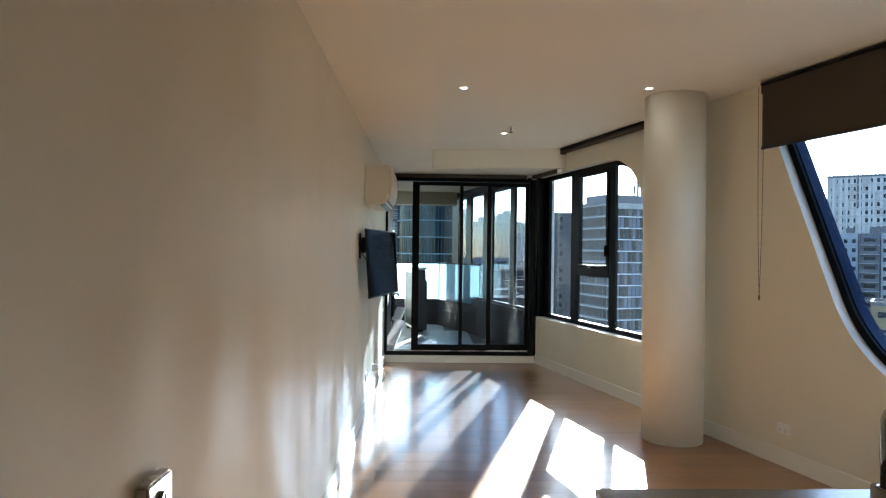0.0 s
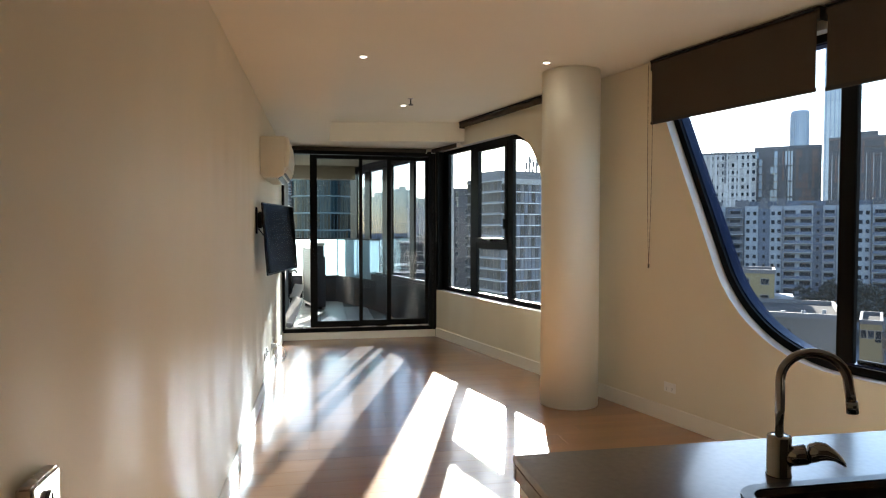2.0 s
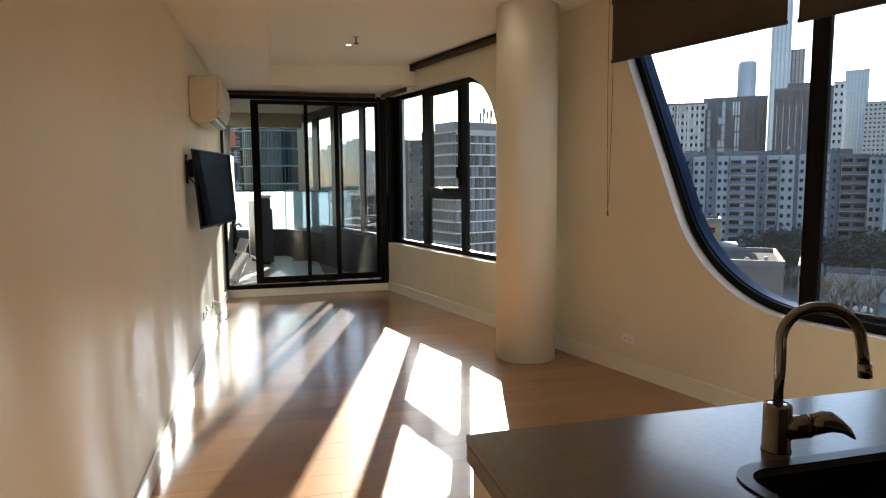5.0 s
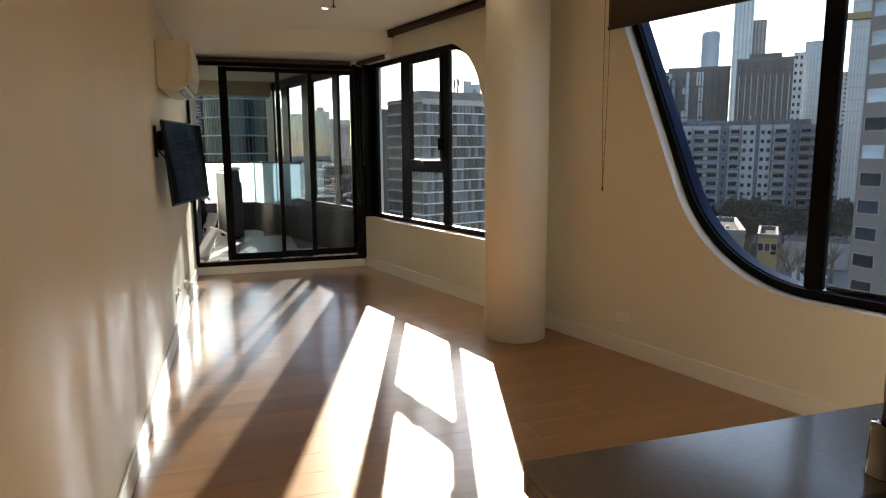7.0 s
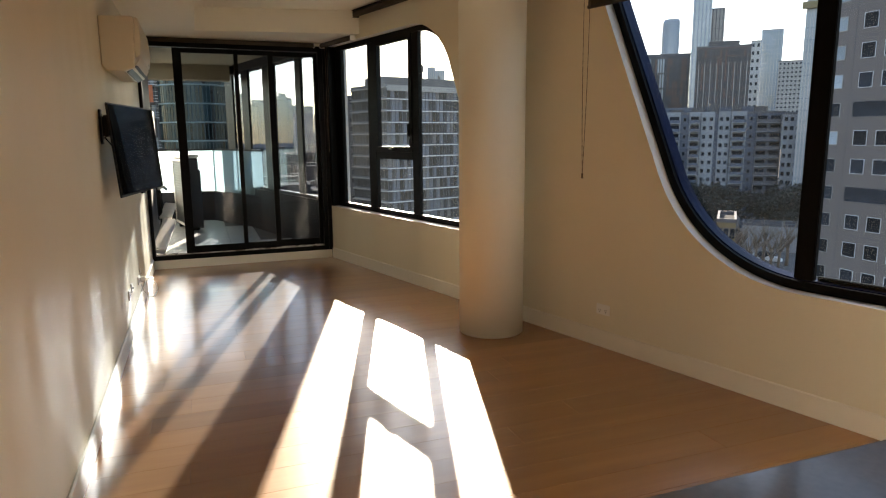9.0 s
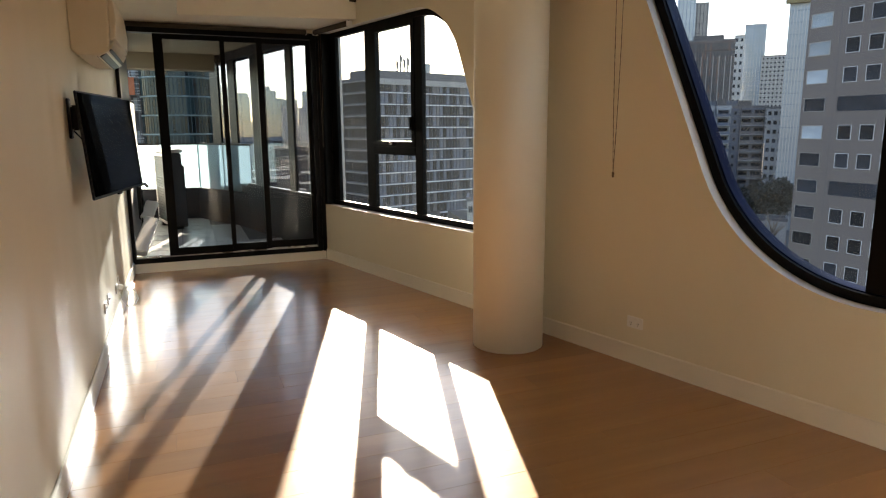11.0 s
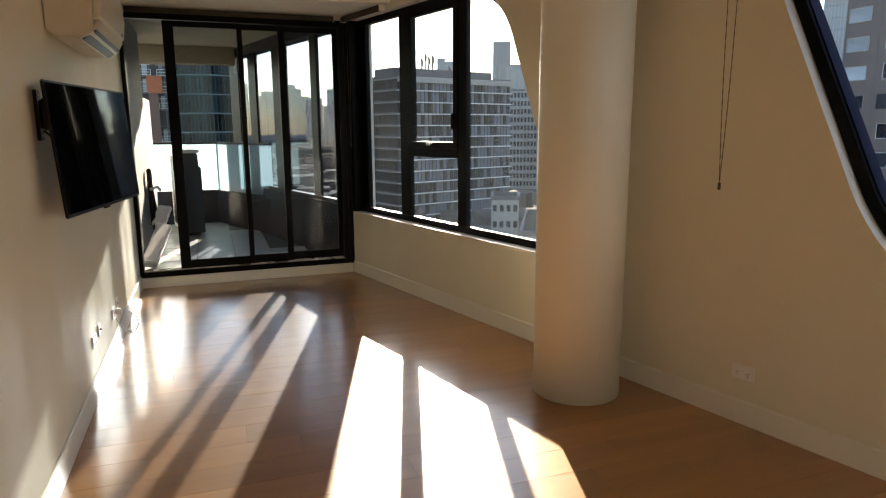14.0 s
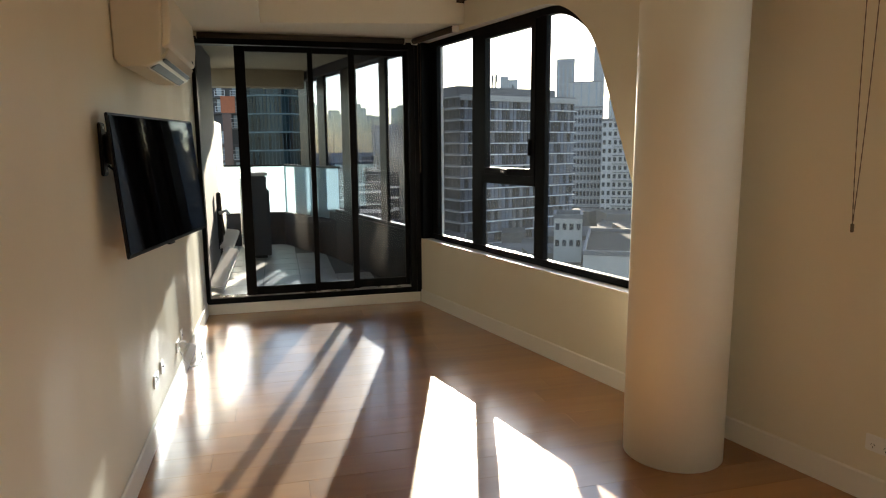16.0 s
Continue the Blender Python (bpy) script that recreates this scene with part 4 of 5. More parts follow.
class Tower:
    """A building seen from the flat: box body with parapet, fitted with windows, slabs or fins on the faces in sight."""

    def __init__(self, name, label, az0, az1, el, D, depth, body, yaw=0.0, bottom=GROUND, roof=0.8, far=None):
        """az0, az1: bearings of the front's two ends; D: distance of the front, or of its left end where far gives that of the right end."""
        self.az, self.D = (az0 + az1) / 2, D
        self.w = D * 2 * math.tan(radians(az1 - az0) / 2)
        self.top = VIEW.z + el * D
        place = spot(self.az, D, bottom, yaw)
        if far:
            a = Vector((D * math.sin(radians(az0)), D * math.cos(radians(az0)), 0))
            b = Vector((far * math.sin(radians(az1)), far * math.cos(radians(az1)), 0))
            self.w = (b - a).length
            place = Matrix.Translation((VIEW.x + (a.x + b.x) / 2, VIEW.y + (a.y + b.y) / 2, bottom)) @ Matrix.Rotation(math.atan2(b.y - a.y, b.x - a.x), 4, "Z")
        self.h, self.depth, self.base = self.top - bottom, depth, bottom
        self.ob = thing(name, label, "building", place)
        part("wall", box(-self.w / 2, self.w / 2, 0, depth, 0, self.h), body, self.ob)
        part("roof_deck", box(-self.w / 2 + 0.3, self.w / 2 - 0.3, 0.3, depth - 0.3, self.h + 0.002, self.h + 0.06), M_ROOF, self.ob)
        bm = bmesh.new()
        o = [Vector(p) for p in ((-self.w / 2 - 0.15, -0.15), (self.w / 2 + 0.15, -0.15), (self.w / 2 + 0.15, depth + 0.15), (-self.w / 2 - 0.15, depth + 0.15))]
        i = [Vector((p.x - math.copysign(0.5, p.x), p.y + (0.5 if p.y < 1 else -0.5))) for p in o]
        add_ring(bm, o, i, self.h + 0.002, self.h + roof)
        for v in bm.verts:
            v.co = Vector((v.co.x, v.co.z, v.co.y))
        part("roof", bm, M_GREYB, self.ob)

    def face(self, side):
        """Pose of a face's lower left corner as looked at, and its width. side: front, left or right."""
        if side == "front":
            return Matrix.Translation((-self.w / 2, 0, 0)), self.w
        if side == "left":
            return Matrix.Translation((-self.w / 2, self.depth, 0)) @ Matrix.Rotation(-math.pi / 2, 4, "Z"), self.depth
        return Matrix.Translation((self.w / 2, 0, 0)) @ Matrix.Rotation(math.pi / 2, 4, "Z"), self.depth

    def windows(self, side, cols, floor_h, ww, wh, z0=0.0, z1=None, skip=None, me=None, fm=None, x0=0.0, x1=None):
        m, w = self.face(side)
        x1 = x1 or w
        me = me or window_mesh(ww, wh, fm=fm)
        z1 = z1 or self.h
        n = int((z1 - z0) / floor_h)
        for r in range(n):
            for c in range(cols):
                if skip and skip(r, c):
                    continue
                part("window", me, None, self.ob, at=m @ Matrix.Translation((x0 + (c + 0.5) * (x1 - x0) / cols, -0.004, z1 - (r + 0.5) * floor_h)))

    def slabs(self, side, floor_h, thick, out, material, z0=0.0, z1=None, x0=0.0, x1=None):
        m, w = self.face(side)
        x1, z1 = x1 or w, z1 or self.h
        me = mesh_piece("slab", material, x0, x1, -out, -0.003, -thick, 0)
        for r in range(int((z1 - z0) / floor_h) + 1):
            part("slab", me, None, self.ob, at=m @ Matrix.Translation((0, 0, z1 - r * floor_h)))

    def fins(self, side, n, wide, out, material, z0=0.0, z1=None, x0=0.0, x1=None):
        m, w = self.face(side)
        x1, z1 = x1 or w, z1 or self.h
        me = mesh_piece("fin", material, -wide / 2, wide / 2, -out, -0.003, 0, z1 - z0)
        for k in range(n):
            part("fin", me, None, self.ob, at=m @ Matrix.Translation((x0 + (k + 0.5) * (x1 - x0) / n, 0, z0)))

    def panels(self, side, w, h, mats, z0=0.0, z1=None, x0=0.0, x1=None, seed=1, fill=0.86, swap=0.35):
        """Facade of storey-high panels in several claddings, with joints between."""
        m, fw = self.face(side)
        x1, z1 = x1 or fw, z1 or self.h
        rng = random.Random(seed)
        mes = [mesh_piece("facade_panel", mm, -w * fill / 2, w * fill / 2, -0.25, -0.003, -h * 0.44, h * 0.44) for mm in mats]
        for c in range(int((x1 - x0) / w)):
            run = rng.randrange(len(mes))
            for r in range(int((z1 - z0) / h)):
                if rng.random() < swap:
                    run = rng.randrange(len(mes))
                part("facade_panel", mes[run], None, self.ob, at=m @ Matrix.Translation((x0 + (c + 0.5) * w, 0, z1 - (r + 0.5) * h)))

    def box(self, name, x0, x1, y0, y1, z0, z1, material, label=""):
        part(name, box(x0, x1, y0, y1, z0, z1), material, self.ob, label)


# --- beside the large window: mauve office tower, close by
# front's far right is unseen, added to block low sky from the room
t = Tower("office_tower", "mauve concrete office tower with square punched windows", 50.15, 112.0, 0.42, 100, 24, M_BEIGE, far=80.3)
me_sq, me_l, me_w = window_mesh(1.85, 1.85, 0.055, 0.06, M_SLABW), window_mesh(6.6, 1.9, 0.06, 0.05, M_GREYB), window_mesh(3.1, 1.75, 0.06, 0.06, M_CONC)
me_wb = window_mesh(3.1, 1.75, 0.10, 0.06, M_CONC)
me_wb.materials[0] = M_WINSKY
me_sb = window_mesh(1.85, 1.85, 0.08, 0.06, M_BEIGE)
me_sb.materials[0] = M_WINSKY
fh = 3.5
m0, w0 = t.face("front")
for r in range(-9, 8):
    zc = VIEW.z - t.base - 0.7 + r * fh
    for c in range(26):
        xc = 6.6 + 2.95 * c
        if r in (1, -2) and c < 2:
            if c == 0:
                part("window", me_l, None, t.ob, at=m0 @ Matrix.Translation((xc + 1.9, -0.004, zc)))
            continue
        if r in (1, -2) and c == 2:
            continue
        part("window", me_sb if r > 5 and c % 4 == 1 else me_sq, None, t.ob, at=m0 @ Matrix.Translation((xc, -0.004, zc)))
    part("window", me_wb if r in (0, 2, 3, 4, 5, 6) else me_w, None, t.ob, at=m0 @ Matrix.Translation((2.0, -0.004, zc)))
    part("panel_joint", mesh_piece("panel_joint", M_GREYB, 0, w0, -0.012, -0.003, -0.03, 0.03), None, t.ob, at=m0 @ Matrix.Translation((0, 0, zc + fh / 2)))
t.fins("front", 1, 0.08, 0.02, M_GREYB, x0=0, x1=9.4)

t = Tower("glass_tower", "tall blue glass tower behind the office tower", 48.9, 50.6, 0.42, 240, 20, M_PALEG)
t.fins("front", 8, 0.25, 0.2, M_WHITEB)
t.slabs("front", 3.6, 0.25, 0.15, M_BLUEG, z0=10)
t.box("construction_deck", -t.w / 2 - 1.2, t.w / 2, -1.5, 0, VIEW.z - t.base + 38, VIEW.z - t.base + 40, M_CREAM)

# --- two-tone apartment block behind the trees
t = Tower("apartment_block", "long white and slate apartment block with rows of balconies", 33.2, 47.9, 0.0265, 250, 18, M_SLATE)
me_a, me_b, me_c = window_mesh(1.25, 1.5, 0.10, 0.08, M_PALEB), window_mesh(3.4, 2.1, 0.10, 0.08, M_GREYB), window_mesh(0.9, 1.3, 0.08, 0.06, M_GREYB)
fh, storeys = 3.0, 11
mf, _ = t.face("front")


def bay(a0, a1, kind):
    """A vertical bay of the block between two bearings: pale with paired windows, balconies on pale or slate walls, or a plain slate strip."""
    x0, x1 = [t.w * (a - 33.2) / 14.7 for a in (a0, a1)]
    xm, w = (x0 + x1) / 2, x1 - x0
    if kind in ("pale", "pale_balcony"):
        t.box("bay", -t.w / 2 + x0 + 0.1, -t.w / 2 + x1 - 0.1, -0.8 if kind == "pale" else -0.3, -0.003, 0, t.h + 0.9, M_PALEB, "pale rendered bay")
    slab = mesh_piece("balcony", M_PALEB, -w / 2 + 0.3, w / 2 - 0.3, -1.9, -0.304, -0.22, 0.0)
    guard = mesh_piece("railing", M_SLATE if kind == "pale_balcony" else M_GREYB, -w / 2 + 0.3, w / 2 - 0.3, -1.9, -1.84, 0.05, 1.0)
    blade = mesh_piece("party_wall", M_PALEB if kind == "pale_balcony" else M_GREYB, -0.12, 0.12, -1.8, -0.304, 0.0, 2.76)
    for r in range(storeys):
        zc = t.h - 1.7 - r * fh
        if kind == "pale":
            for dx in (-0.24 * w, 0.24 * w):
                part("window", me_a, None, t.ob, at=mf @ Matrix.Translation((xm + dx, -0.804, zc)))
        elif kind == "strip":
            part("window", me_c, None, t.ob, at=mf @ Matrix.Translation((xm, -0.004, zc)))
        else:
            for dx in ((-0.26 * w, 0.26 * w) if w > 7 else (0.0,)):
                part("window", me_b, None, t.ob, at=mf @ Matrix.Translation((xm + dx, -0.31, zc)))
            bo = part("balcony", slab, None, t.ob, at=mf @ Matrix.Translation((xm, 0, zc - 1.2)))
            part("railing", guard, None, bo)
            for dx in (-w / 2 + 0.45, w / 2 - 0.45):
                part("party_wall", blade, None, bo, at=Matrix.Translation((dx, 0, 0)))


for a0, a1, kind in ((33.2, 34.3, "pale"), (34.3, 35.7, "balcony"), (35.7, 36.7, "pale"), (36.7, 37.5, "strip"), (37.5, 38.4, "pale"), (38.4, 40.5, "pale_balcony"), (40.5, 41.1, "strip"),
                     (41.1, 42.0, "pale_balcony"), (42.0, 43.05, "pale"), (43.05, 43.3, "gap"), (43.3, 44.2, "pale"), (44.2, 45.4, "pale_balcony"), (45.4, 46.0, "strip"), (46.0, 47.9, "balcony")):
    if kind != "gap":
        bay(a0, a1, kind)
t.box("penthouse", -t.w / 2 + 12, t.w / 2 - 6, 3, 14, t.h + 0.8, t.h + 2.6, M_SLATE)
rng_p = random.Random(31)
for k in range(9):
    xp = -t.w / 2 + 2 + 6.6 * k + rng_p.uniform(-1, 1)
    t.box("roof_pavilion", xp, xp + rng_p.uniform(2.0, 4.5), 1.0, 2.9, t.h + 0.81, t.h + rng_p.uniform(1.6, 4.2), rng_p.choice((M_CHAR, M_WHITEB, M_GREYB)))
t = Tower("white_apartment_building", "white apartment building with small square windows", 47.95, 49.6, 0.0245, 246, 16, M_PALEB)
t.windows("front", 4, 3.0, 1.3, 1.5, z0=t.h - 31, me=me_a)

# --- towers on the skyline
t = Tower("mottled_tower", "white and grey patchwork residential tower", 32.2, 36.45, 0.1035, 300, 24, M_CONC)
t.windows("front", 11, 3.1, 1.4, 1.9, z0=t.h - 34, me=window_mesh(1.5, 1.9, 0.15, 0.1, M_WHITEB), skip=lambda r, c: (r * 7 + c * 5) % 6 == 0)
t.panels("front", 1.9, 3.1, [M_WHITEB, M_CONC, M_GREYB, M_WHITEB], z0=t.h - 34, seed=8, fill=0.5)
t.fins("front", 5, 0.7, 0.3, M_WHITEB, z0=t.h - 34)
t.fins("front", 16, 0.3, 0.3, M_CHAR, z0=t.h, z1=t.h + 2.2)
t = Tower("finned_tower", "brown finned office tower with a glass side", 36.3, 40.95, 0.109, 320, 24, M_CHAR)
t.panels("front", 1.5, 3.4, [M_BLUEG, M_GREYB, M_CHAR], z0=t.h - 42, z1=t.h - 1, x0=0.2, x1=10.6, seed=3)
t.panels("front", 1.1, 6.8, [M_GREYB, M_CHAR, M_PALEG, M_BROWN], z0=t.h - 42, z1=t.h - 1, x0=10.8, x1=16, seed=4, fill=0.6)
t.panels("front", 1.2, 3.4, [M_BROWN, M_CHAR, M_BROWN, M_GREYB], z0=t.h - 42, z1=t.h - 1, x0=16.2, seed=5, fill=0.7)
t.slabs("front", 3.4, 0.3, 0.2, M_GREYB, z0=t.h - 36)
t = Tower("dark_finned_tower", "dark brown finned apartment tower", 41.4, 45.35, 0.1165, 300, 24, M_CHAR)
t.panels("front", 1.0, 3.3, [M_CHAR, M_CHAR, M_BROWN, M_GREYB, M_CHAR], z0=t.h - 42, z1=t.h - 0.6, seed=6, fill=0.62)
t.fins("front", 9, 0.22, 0.5, M_WHITEB, z0=t.h - 31, z1=t.h - 6)
t.slabs("front", 3.3, 0.3, 0.25, M_BROWN, z0=t.h - 38)
t.box("plant_room", -6, 6, 4, 14, t.h + 0.8, t.h + 3.0, M_CHAR)
t = Tower("residential_skyscraper", "slender blue-grey glass skyscraper", 40.95, 42.35, 0.262, 900, 26, M_PALEG)
t.fins("front", 5, 1.0, 0.6, M_BLUEG)
t.slabs("front", 12, 0.5, 0.3, M_BLUEG, z0=60)
t = Tower("concrete_skyscraper", "slender grey concrete skyscraper", 42.3, 43.3, 0.168, 920, 26, M_CONC)
t.fins("front", 4, 0.9, 0.5, M_GREYB)
t.slabs("front", 12, 0.5, 0.3, M_GREYB, z0=60)
t = Tower("pierced_white_tower", "white tower with small square openings", 45.3, 46.0, 0.122, 640, 16, M_WHITEB)
t.windows("front", 2, 6.5, 2.2, 3.0, z0=40, me=window_mesh(2.2, 3.2, 0.2, 0.1, M_WHITEB))
t = Tower("blue_tower", "blue glass office tower", 46.0, 47.5, 0.135, 660, 20, M_BLUEG)
t.fins("front", 7, 0.4, 0.3, M_PALEG)
t.slabs("front", 4, 0.4, 0.25, M_PALEG, z0=40)
t = Tower("grey_flats_tower", "pale grey residential tower", 47.3, 48.95, 0.0935, 600, 20, M_CONC)
t.windows("front", 6, 3.4, 1.7, 1.7, z0=30, me=window_mesh(1.7, 1.7, 0.15, 0.1, M_WHITEB))

# round tower
rt = thing("cylindrical_tower", "round pale glass tower on the skyline", "building", spot(39.35, 760, GROUND))
part("wall", add_lathe(bmesh.new(), [(8.6, 0), (8.6, 152), (8.0, 153)], (0, 0, 0), 40), M_PALEG, rt)
for k in range(14):
    a = math.pi + math.pi * (k + 0.5) / 14
    part("fin", box(-0.25, 0.25, -0.3, 0.3, 0, 151), M_BLUEG, rt, at=Matrix.Translation((8.7 * math.cos(a), 8.7 * math.sin(a), 0)) @ Matrix.Rotation(a + math.pi / 2, 4, "Z"))

# --- low buildings and street below the large window
t = Tower("low_warehouse", "long low white building with a flat roof and strip windows", 33.0, 42.8, -0.1235, 118, 22, M_LOW)
t.windows("front", 16, 5.0, 0.8, 1.6, z0=t.h - 5.2, me=window_mesh(0.8, 1.7, 0.06, 0.05, M_CONC), x1=13)
for k in range(6):
    t.box("roof_vent", -8 + 3.1 * k, -7.4 + 3.1 * k, 3 + 2 * (k % 3), 3.6 + 2 * (k % 3), t.h + 0.01, t.h + 0.7, M_CONC)
t = Tower("rooftop_block", "pale concrete stair and plant blocks", 35.2, 38.0, -0.064, 142, 10, M_CREAM)
t.windows("front", 2, 3.2, 1.6, 1.3, z0=t.h - 7)
t.box("annexe", t.w / 2 + 0.1, t.w / 2 + 3.4, 1, 8, 0, t.h - 4.5, M_PALEB)
t = Tower("cream_corner_shop", "cream corner building with a round window", 43.75, 45.15, -0.1255, 150, 16, M_CREAM)
t.windows("front", 3, 4.0, 1.1, 1.7, z0=t.h - 4.2)
part("round_window", cyl((1.2, -0.05, t.h - 3.0), (1.2, -0.003, t.h - 3.0), 0.55), M_WIN, t.ob)
t = Tower("shed_roof", "long grey-roofed shed along the street", 45.6, 50.0, -0.128, 205, 8, M_CONC)
structure("road", box(-6, 6, -90, 60, GROUND + 0.01, GROUND + 0.03), M_ROAD, spot(48.3, 210, 0, 6), "asphalt street between the buildings", "road")
structure("pavement", box(-9, -6, -90, 60, GROUND + 0.02, GROUND + 0.17), M_PAVE, spot(48.3, 210, 0, 6), "concrete footpath with a raised kerb", "pavement")


def car(label, az, D, yaw, paint, van=False):
    c = thing("parked_van" if van else "parked_car", label, "car", spot(az, D, GROUND + 0.03, yaw))
    prof = [(-2.2, 0.35), (2.2, 0.35), (2.2, 0.8), (1.9, 1.0), (1.5, 1.9 if van else 1.05), (1.1, 1.95 if van else 1.45), (-1.5, 1.95 if van else 1.45), (-2.2, 1.0)]
    part("body", extrude_profile(prof, -0.9, 0.9), paint, c)
    part("windscreen", box(-0.8, 0.8, 1.2, 1.5, 1.05, 1.4), M_WIN, c)
    for x in (-0.85, 0.75):
        for y in (-1.4, 1.4):
            part("wheel", cyl((x, y, 0.33), (x + 0.1, y, 0.33), 0.33, seg=14), M_RUBBER, c)


car("white van driving along the street far below", 49.0, 236, 70, M_CARW, True)
car("dark car parked by the kerb far below", 47.5, 194, 60, M_CARD)
car("silver car parked by the kerb far below", 48.0, 188, 62, M_CARW)


def blob_mesh(seed, n, r, leaf):
    """Crown of many small leaf clumps with gaps."""
    rng = random.Random(seed)
    bm = bmesh.new()
    lobes = [(Vector((rng.gauss(0, 0.5), rng.gauss(0, 0.5), rng.gauss(0.1, 0.32))) * r, r * rng.uniform(0.35, 0.6)) for _ in range(9)]
    for _ in range(n):
        c, lr = rng.choice(lobes)
        d = Vector((rng.gauss(0, 1), rng.gauss(0, 1), rng.gauss(0, 1))).normalized() * lr * rng.uniform(0.6, 1.05)
        p, a, b = c + d, Vector((rng.gauss(0, 1), rng.gauss(0, 1), rng.gauss(0, 1))).normalized(), Vector((rng.gauss(0, 1), rng.gauss(0, 1), rng.gauss(0, 1))).normalized()
        s = leaf * rng.uniform(0.6, 1.3)
        bm.faces.new([bm.verts.new(p + s * v) for v in (a, b, -a * 0.8 + 0.3 * b)])
    return mesh_of("crown", bm, M_LEAF)


def limbs_mesh(h, seed, bare=False):
    rng = random.Random(seed)
    bm = add_tube(bmesh.new(), [(0, 0, 0), (0.1, 0, h * 0.25), (0, 0.1, h * 0.5)], [h * 0.035, h * 0.028, h * 0.02], 8)
    for k in range(16 if bare else 6):
        a, z = rng.uniform(0, 6.28), h * rng.uniform(0.25, 0.5)
        reach, up = h * rng.uniform(0.15, 0.35), h * rng.uniform(0.2, 0.48)
        add_tube(bm, [(0, 0, z), (reach * 0.5 * math.cos(a), reach * 0.5 * math.sin(a), z + up * 0.6), (reach * math.cos(a), reach * math.sin(a), z + up)], [h * 0.014, h * 0.008, h * 0.003], 5)
    return bm


crowns = [blob_mesh(s, 1500, 5.2, 0.75) for s in (1, 2, 3)]
rng_t = random.Random(9)
for k in range(15):
    az, D = (41.6 + 0.42 * k if k < 8 else 43.9 + 0.42 * k) + rng_t.uniform(-0.15, 0.15), rng_t.uniform(222, 236)
    h = rng_t.uniform(15, 20) * (0.8 if k % 4 == 0 else 1.0)
    tr = thing("tree", "dark evergreen street tree before the apartment block", "tree", spot(az, D, GROUND, rng_t.uniform(0, 360)), group="street trees")
    part("trunk", limbs_mesh(h * 0.9, k), M_TWIG, tr)
    part("crown", crowns[k % 3], None, tr, at=Matrix.Translation((0, 0, h * 0.68)) @ Matrix.Diagonal((1, 1, h / 18, 1)))
for k in range(9):
    az, D = 44.6 + 0.55 * k, 172 + 6 * (k % 3)
    tr = thing("bare_tree", "leafless street tree beside the road", "tree", spot(az, D, GROUND, 40 * k), group="bare street trees")
    part("trunk", limbs_mesh(12 + k % 3, 50 + k, True), M_TWIG, tr)
for k in range(3):
    lp = thing("street_lamp", "tall grey street lamp beside the road", "street lamp", spot(46.2 + 2.3 * k, 180 + 14 * k, GROUND, -40), group="street lamps")
    part("pole", cyl((0, 0, 0), (0, 0, 10), 0.12, 0.07, 10), M_CONC, lp)
    part("arm", tube([(0, 0, 9.9), (1.0, 0, 10.4), (2.2, 0, 10.5)], 0.06, 6), M_CONC, lp)
    part("lantern", box(2.1, 2.9, -0.15, 0.15, 10.4, 10.58, 0.03), M_CONC, lp)

# --- through the corner window: wide slab-edged tower and its neighbours
t = Tower("slab_apartment_tower", "wide grey apartment tower with pale slab edges", 15.75, 25.5, 0.0735, 175, 18, M_SLATE, far=200)
t.slabs("front", 3.05, 0.24, 0.9, M_SLABW, z0=2)
me_g = window_mesh(1.9, 2.4, 0.06, 0.06, M_CHAR)
t.panels("front", 1.25, 3.05, [M_SLATE, M_WIN, M_WIN, M_SLATE, M_WIN, M_GREYB], z0=t.h - 46, seed=12, fill=0.74, swap=0.9)
t.slabs("left", 3.05, 0.28, 0.6, M_CONC, z0=2)
t.windows("left", 10, 3.05, 1.25, 2.4, z0=t.h - 49, me=me_g)
t.box("crown_band", -t.w / 2 - 0.4, t.w / 2 + 0.4, -1.0, -0.95, t.h - 1.1, t.h + 0.4, M_CONC)
t.box("plant_room", -t.w / 2 + 2, t.w / 2 - 4, 4, 14, t.h + 0.85, t.h + 3.0, M_GREYB)
for k, (x, hh) in enumerate(((-8.6, 6.0), (-7.4, 7.6), (-6.2, 6.6), (-4.9, 7.0), (1.0, 4.2))):
    t.box("antenna", x, x + 0.34, 5, 5.34, t.h + 3.01, t.h + hh, M_CHAR)
    t.box("antenna_panel", x - 0.12, x + 0.46, 4.7, 4.999, t.h + hh - 2.3, t.h + hh - 0.5, M_CHAR)
t = Tower("balcony_tower", "grey tower with open corner balconies", 10.4, 15.1, 0.057, 230, 16, M_GREYB)
t.slabs("front", 3.0, 0.25, 0.5, M_CHAR, z0=2)
t.windows("front", 5, 3.0, 1.6, 1.9, z0=t.h - 42, me=window_mesh(1.5, 1.9, 0.1, 0.05, M_CONC), skip=lambda r, c: (r + c) % 3 == 0)
t = Tower("pale_apartment_tower", "pale blue-grey apartment tower with stacked balconies", 25.5, 27.85, 0.0525, 260, 18, M_PALEB)
t.slabs("front", 3.1, 0.2, 0.8, M_PALEG, z0=t.h - 50)
t.windows("front", 8, 3.1, 1.2, 2.2, z0=t.h - 50, me=window_mesh(1.0, 1.9, 0.12, 0.05, M_SLATE))
t = Tower("white_apartment_tower", "white and blue apartment tower", 27.85, 31.4, 0.034, 250, 18, M_WHITEB)
t.slabs("front", 3.1, 0.3, 0.8, M_GREYB, z0=t.h - 50, x0=4)
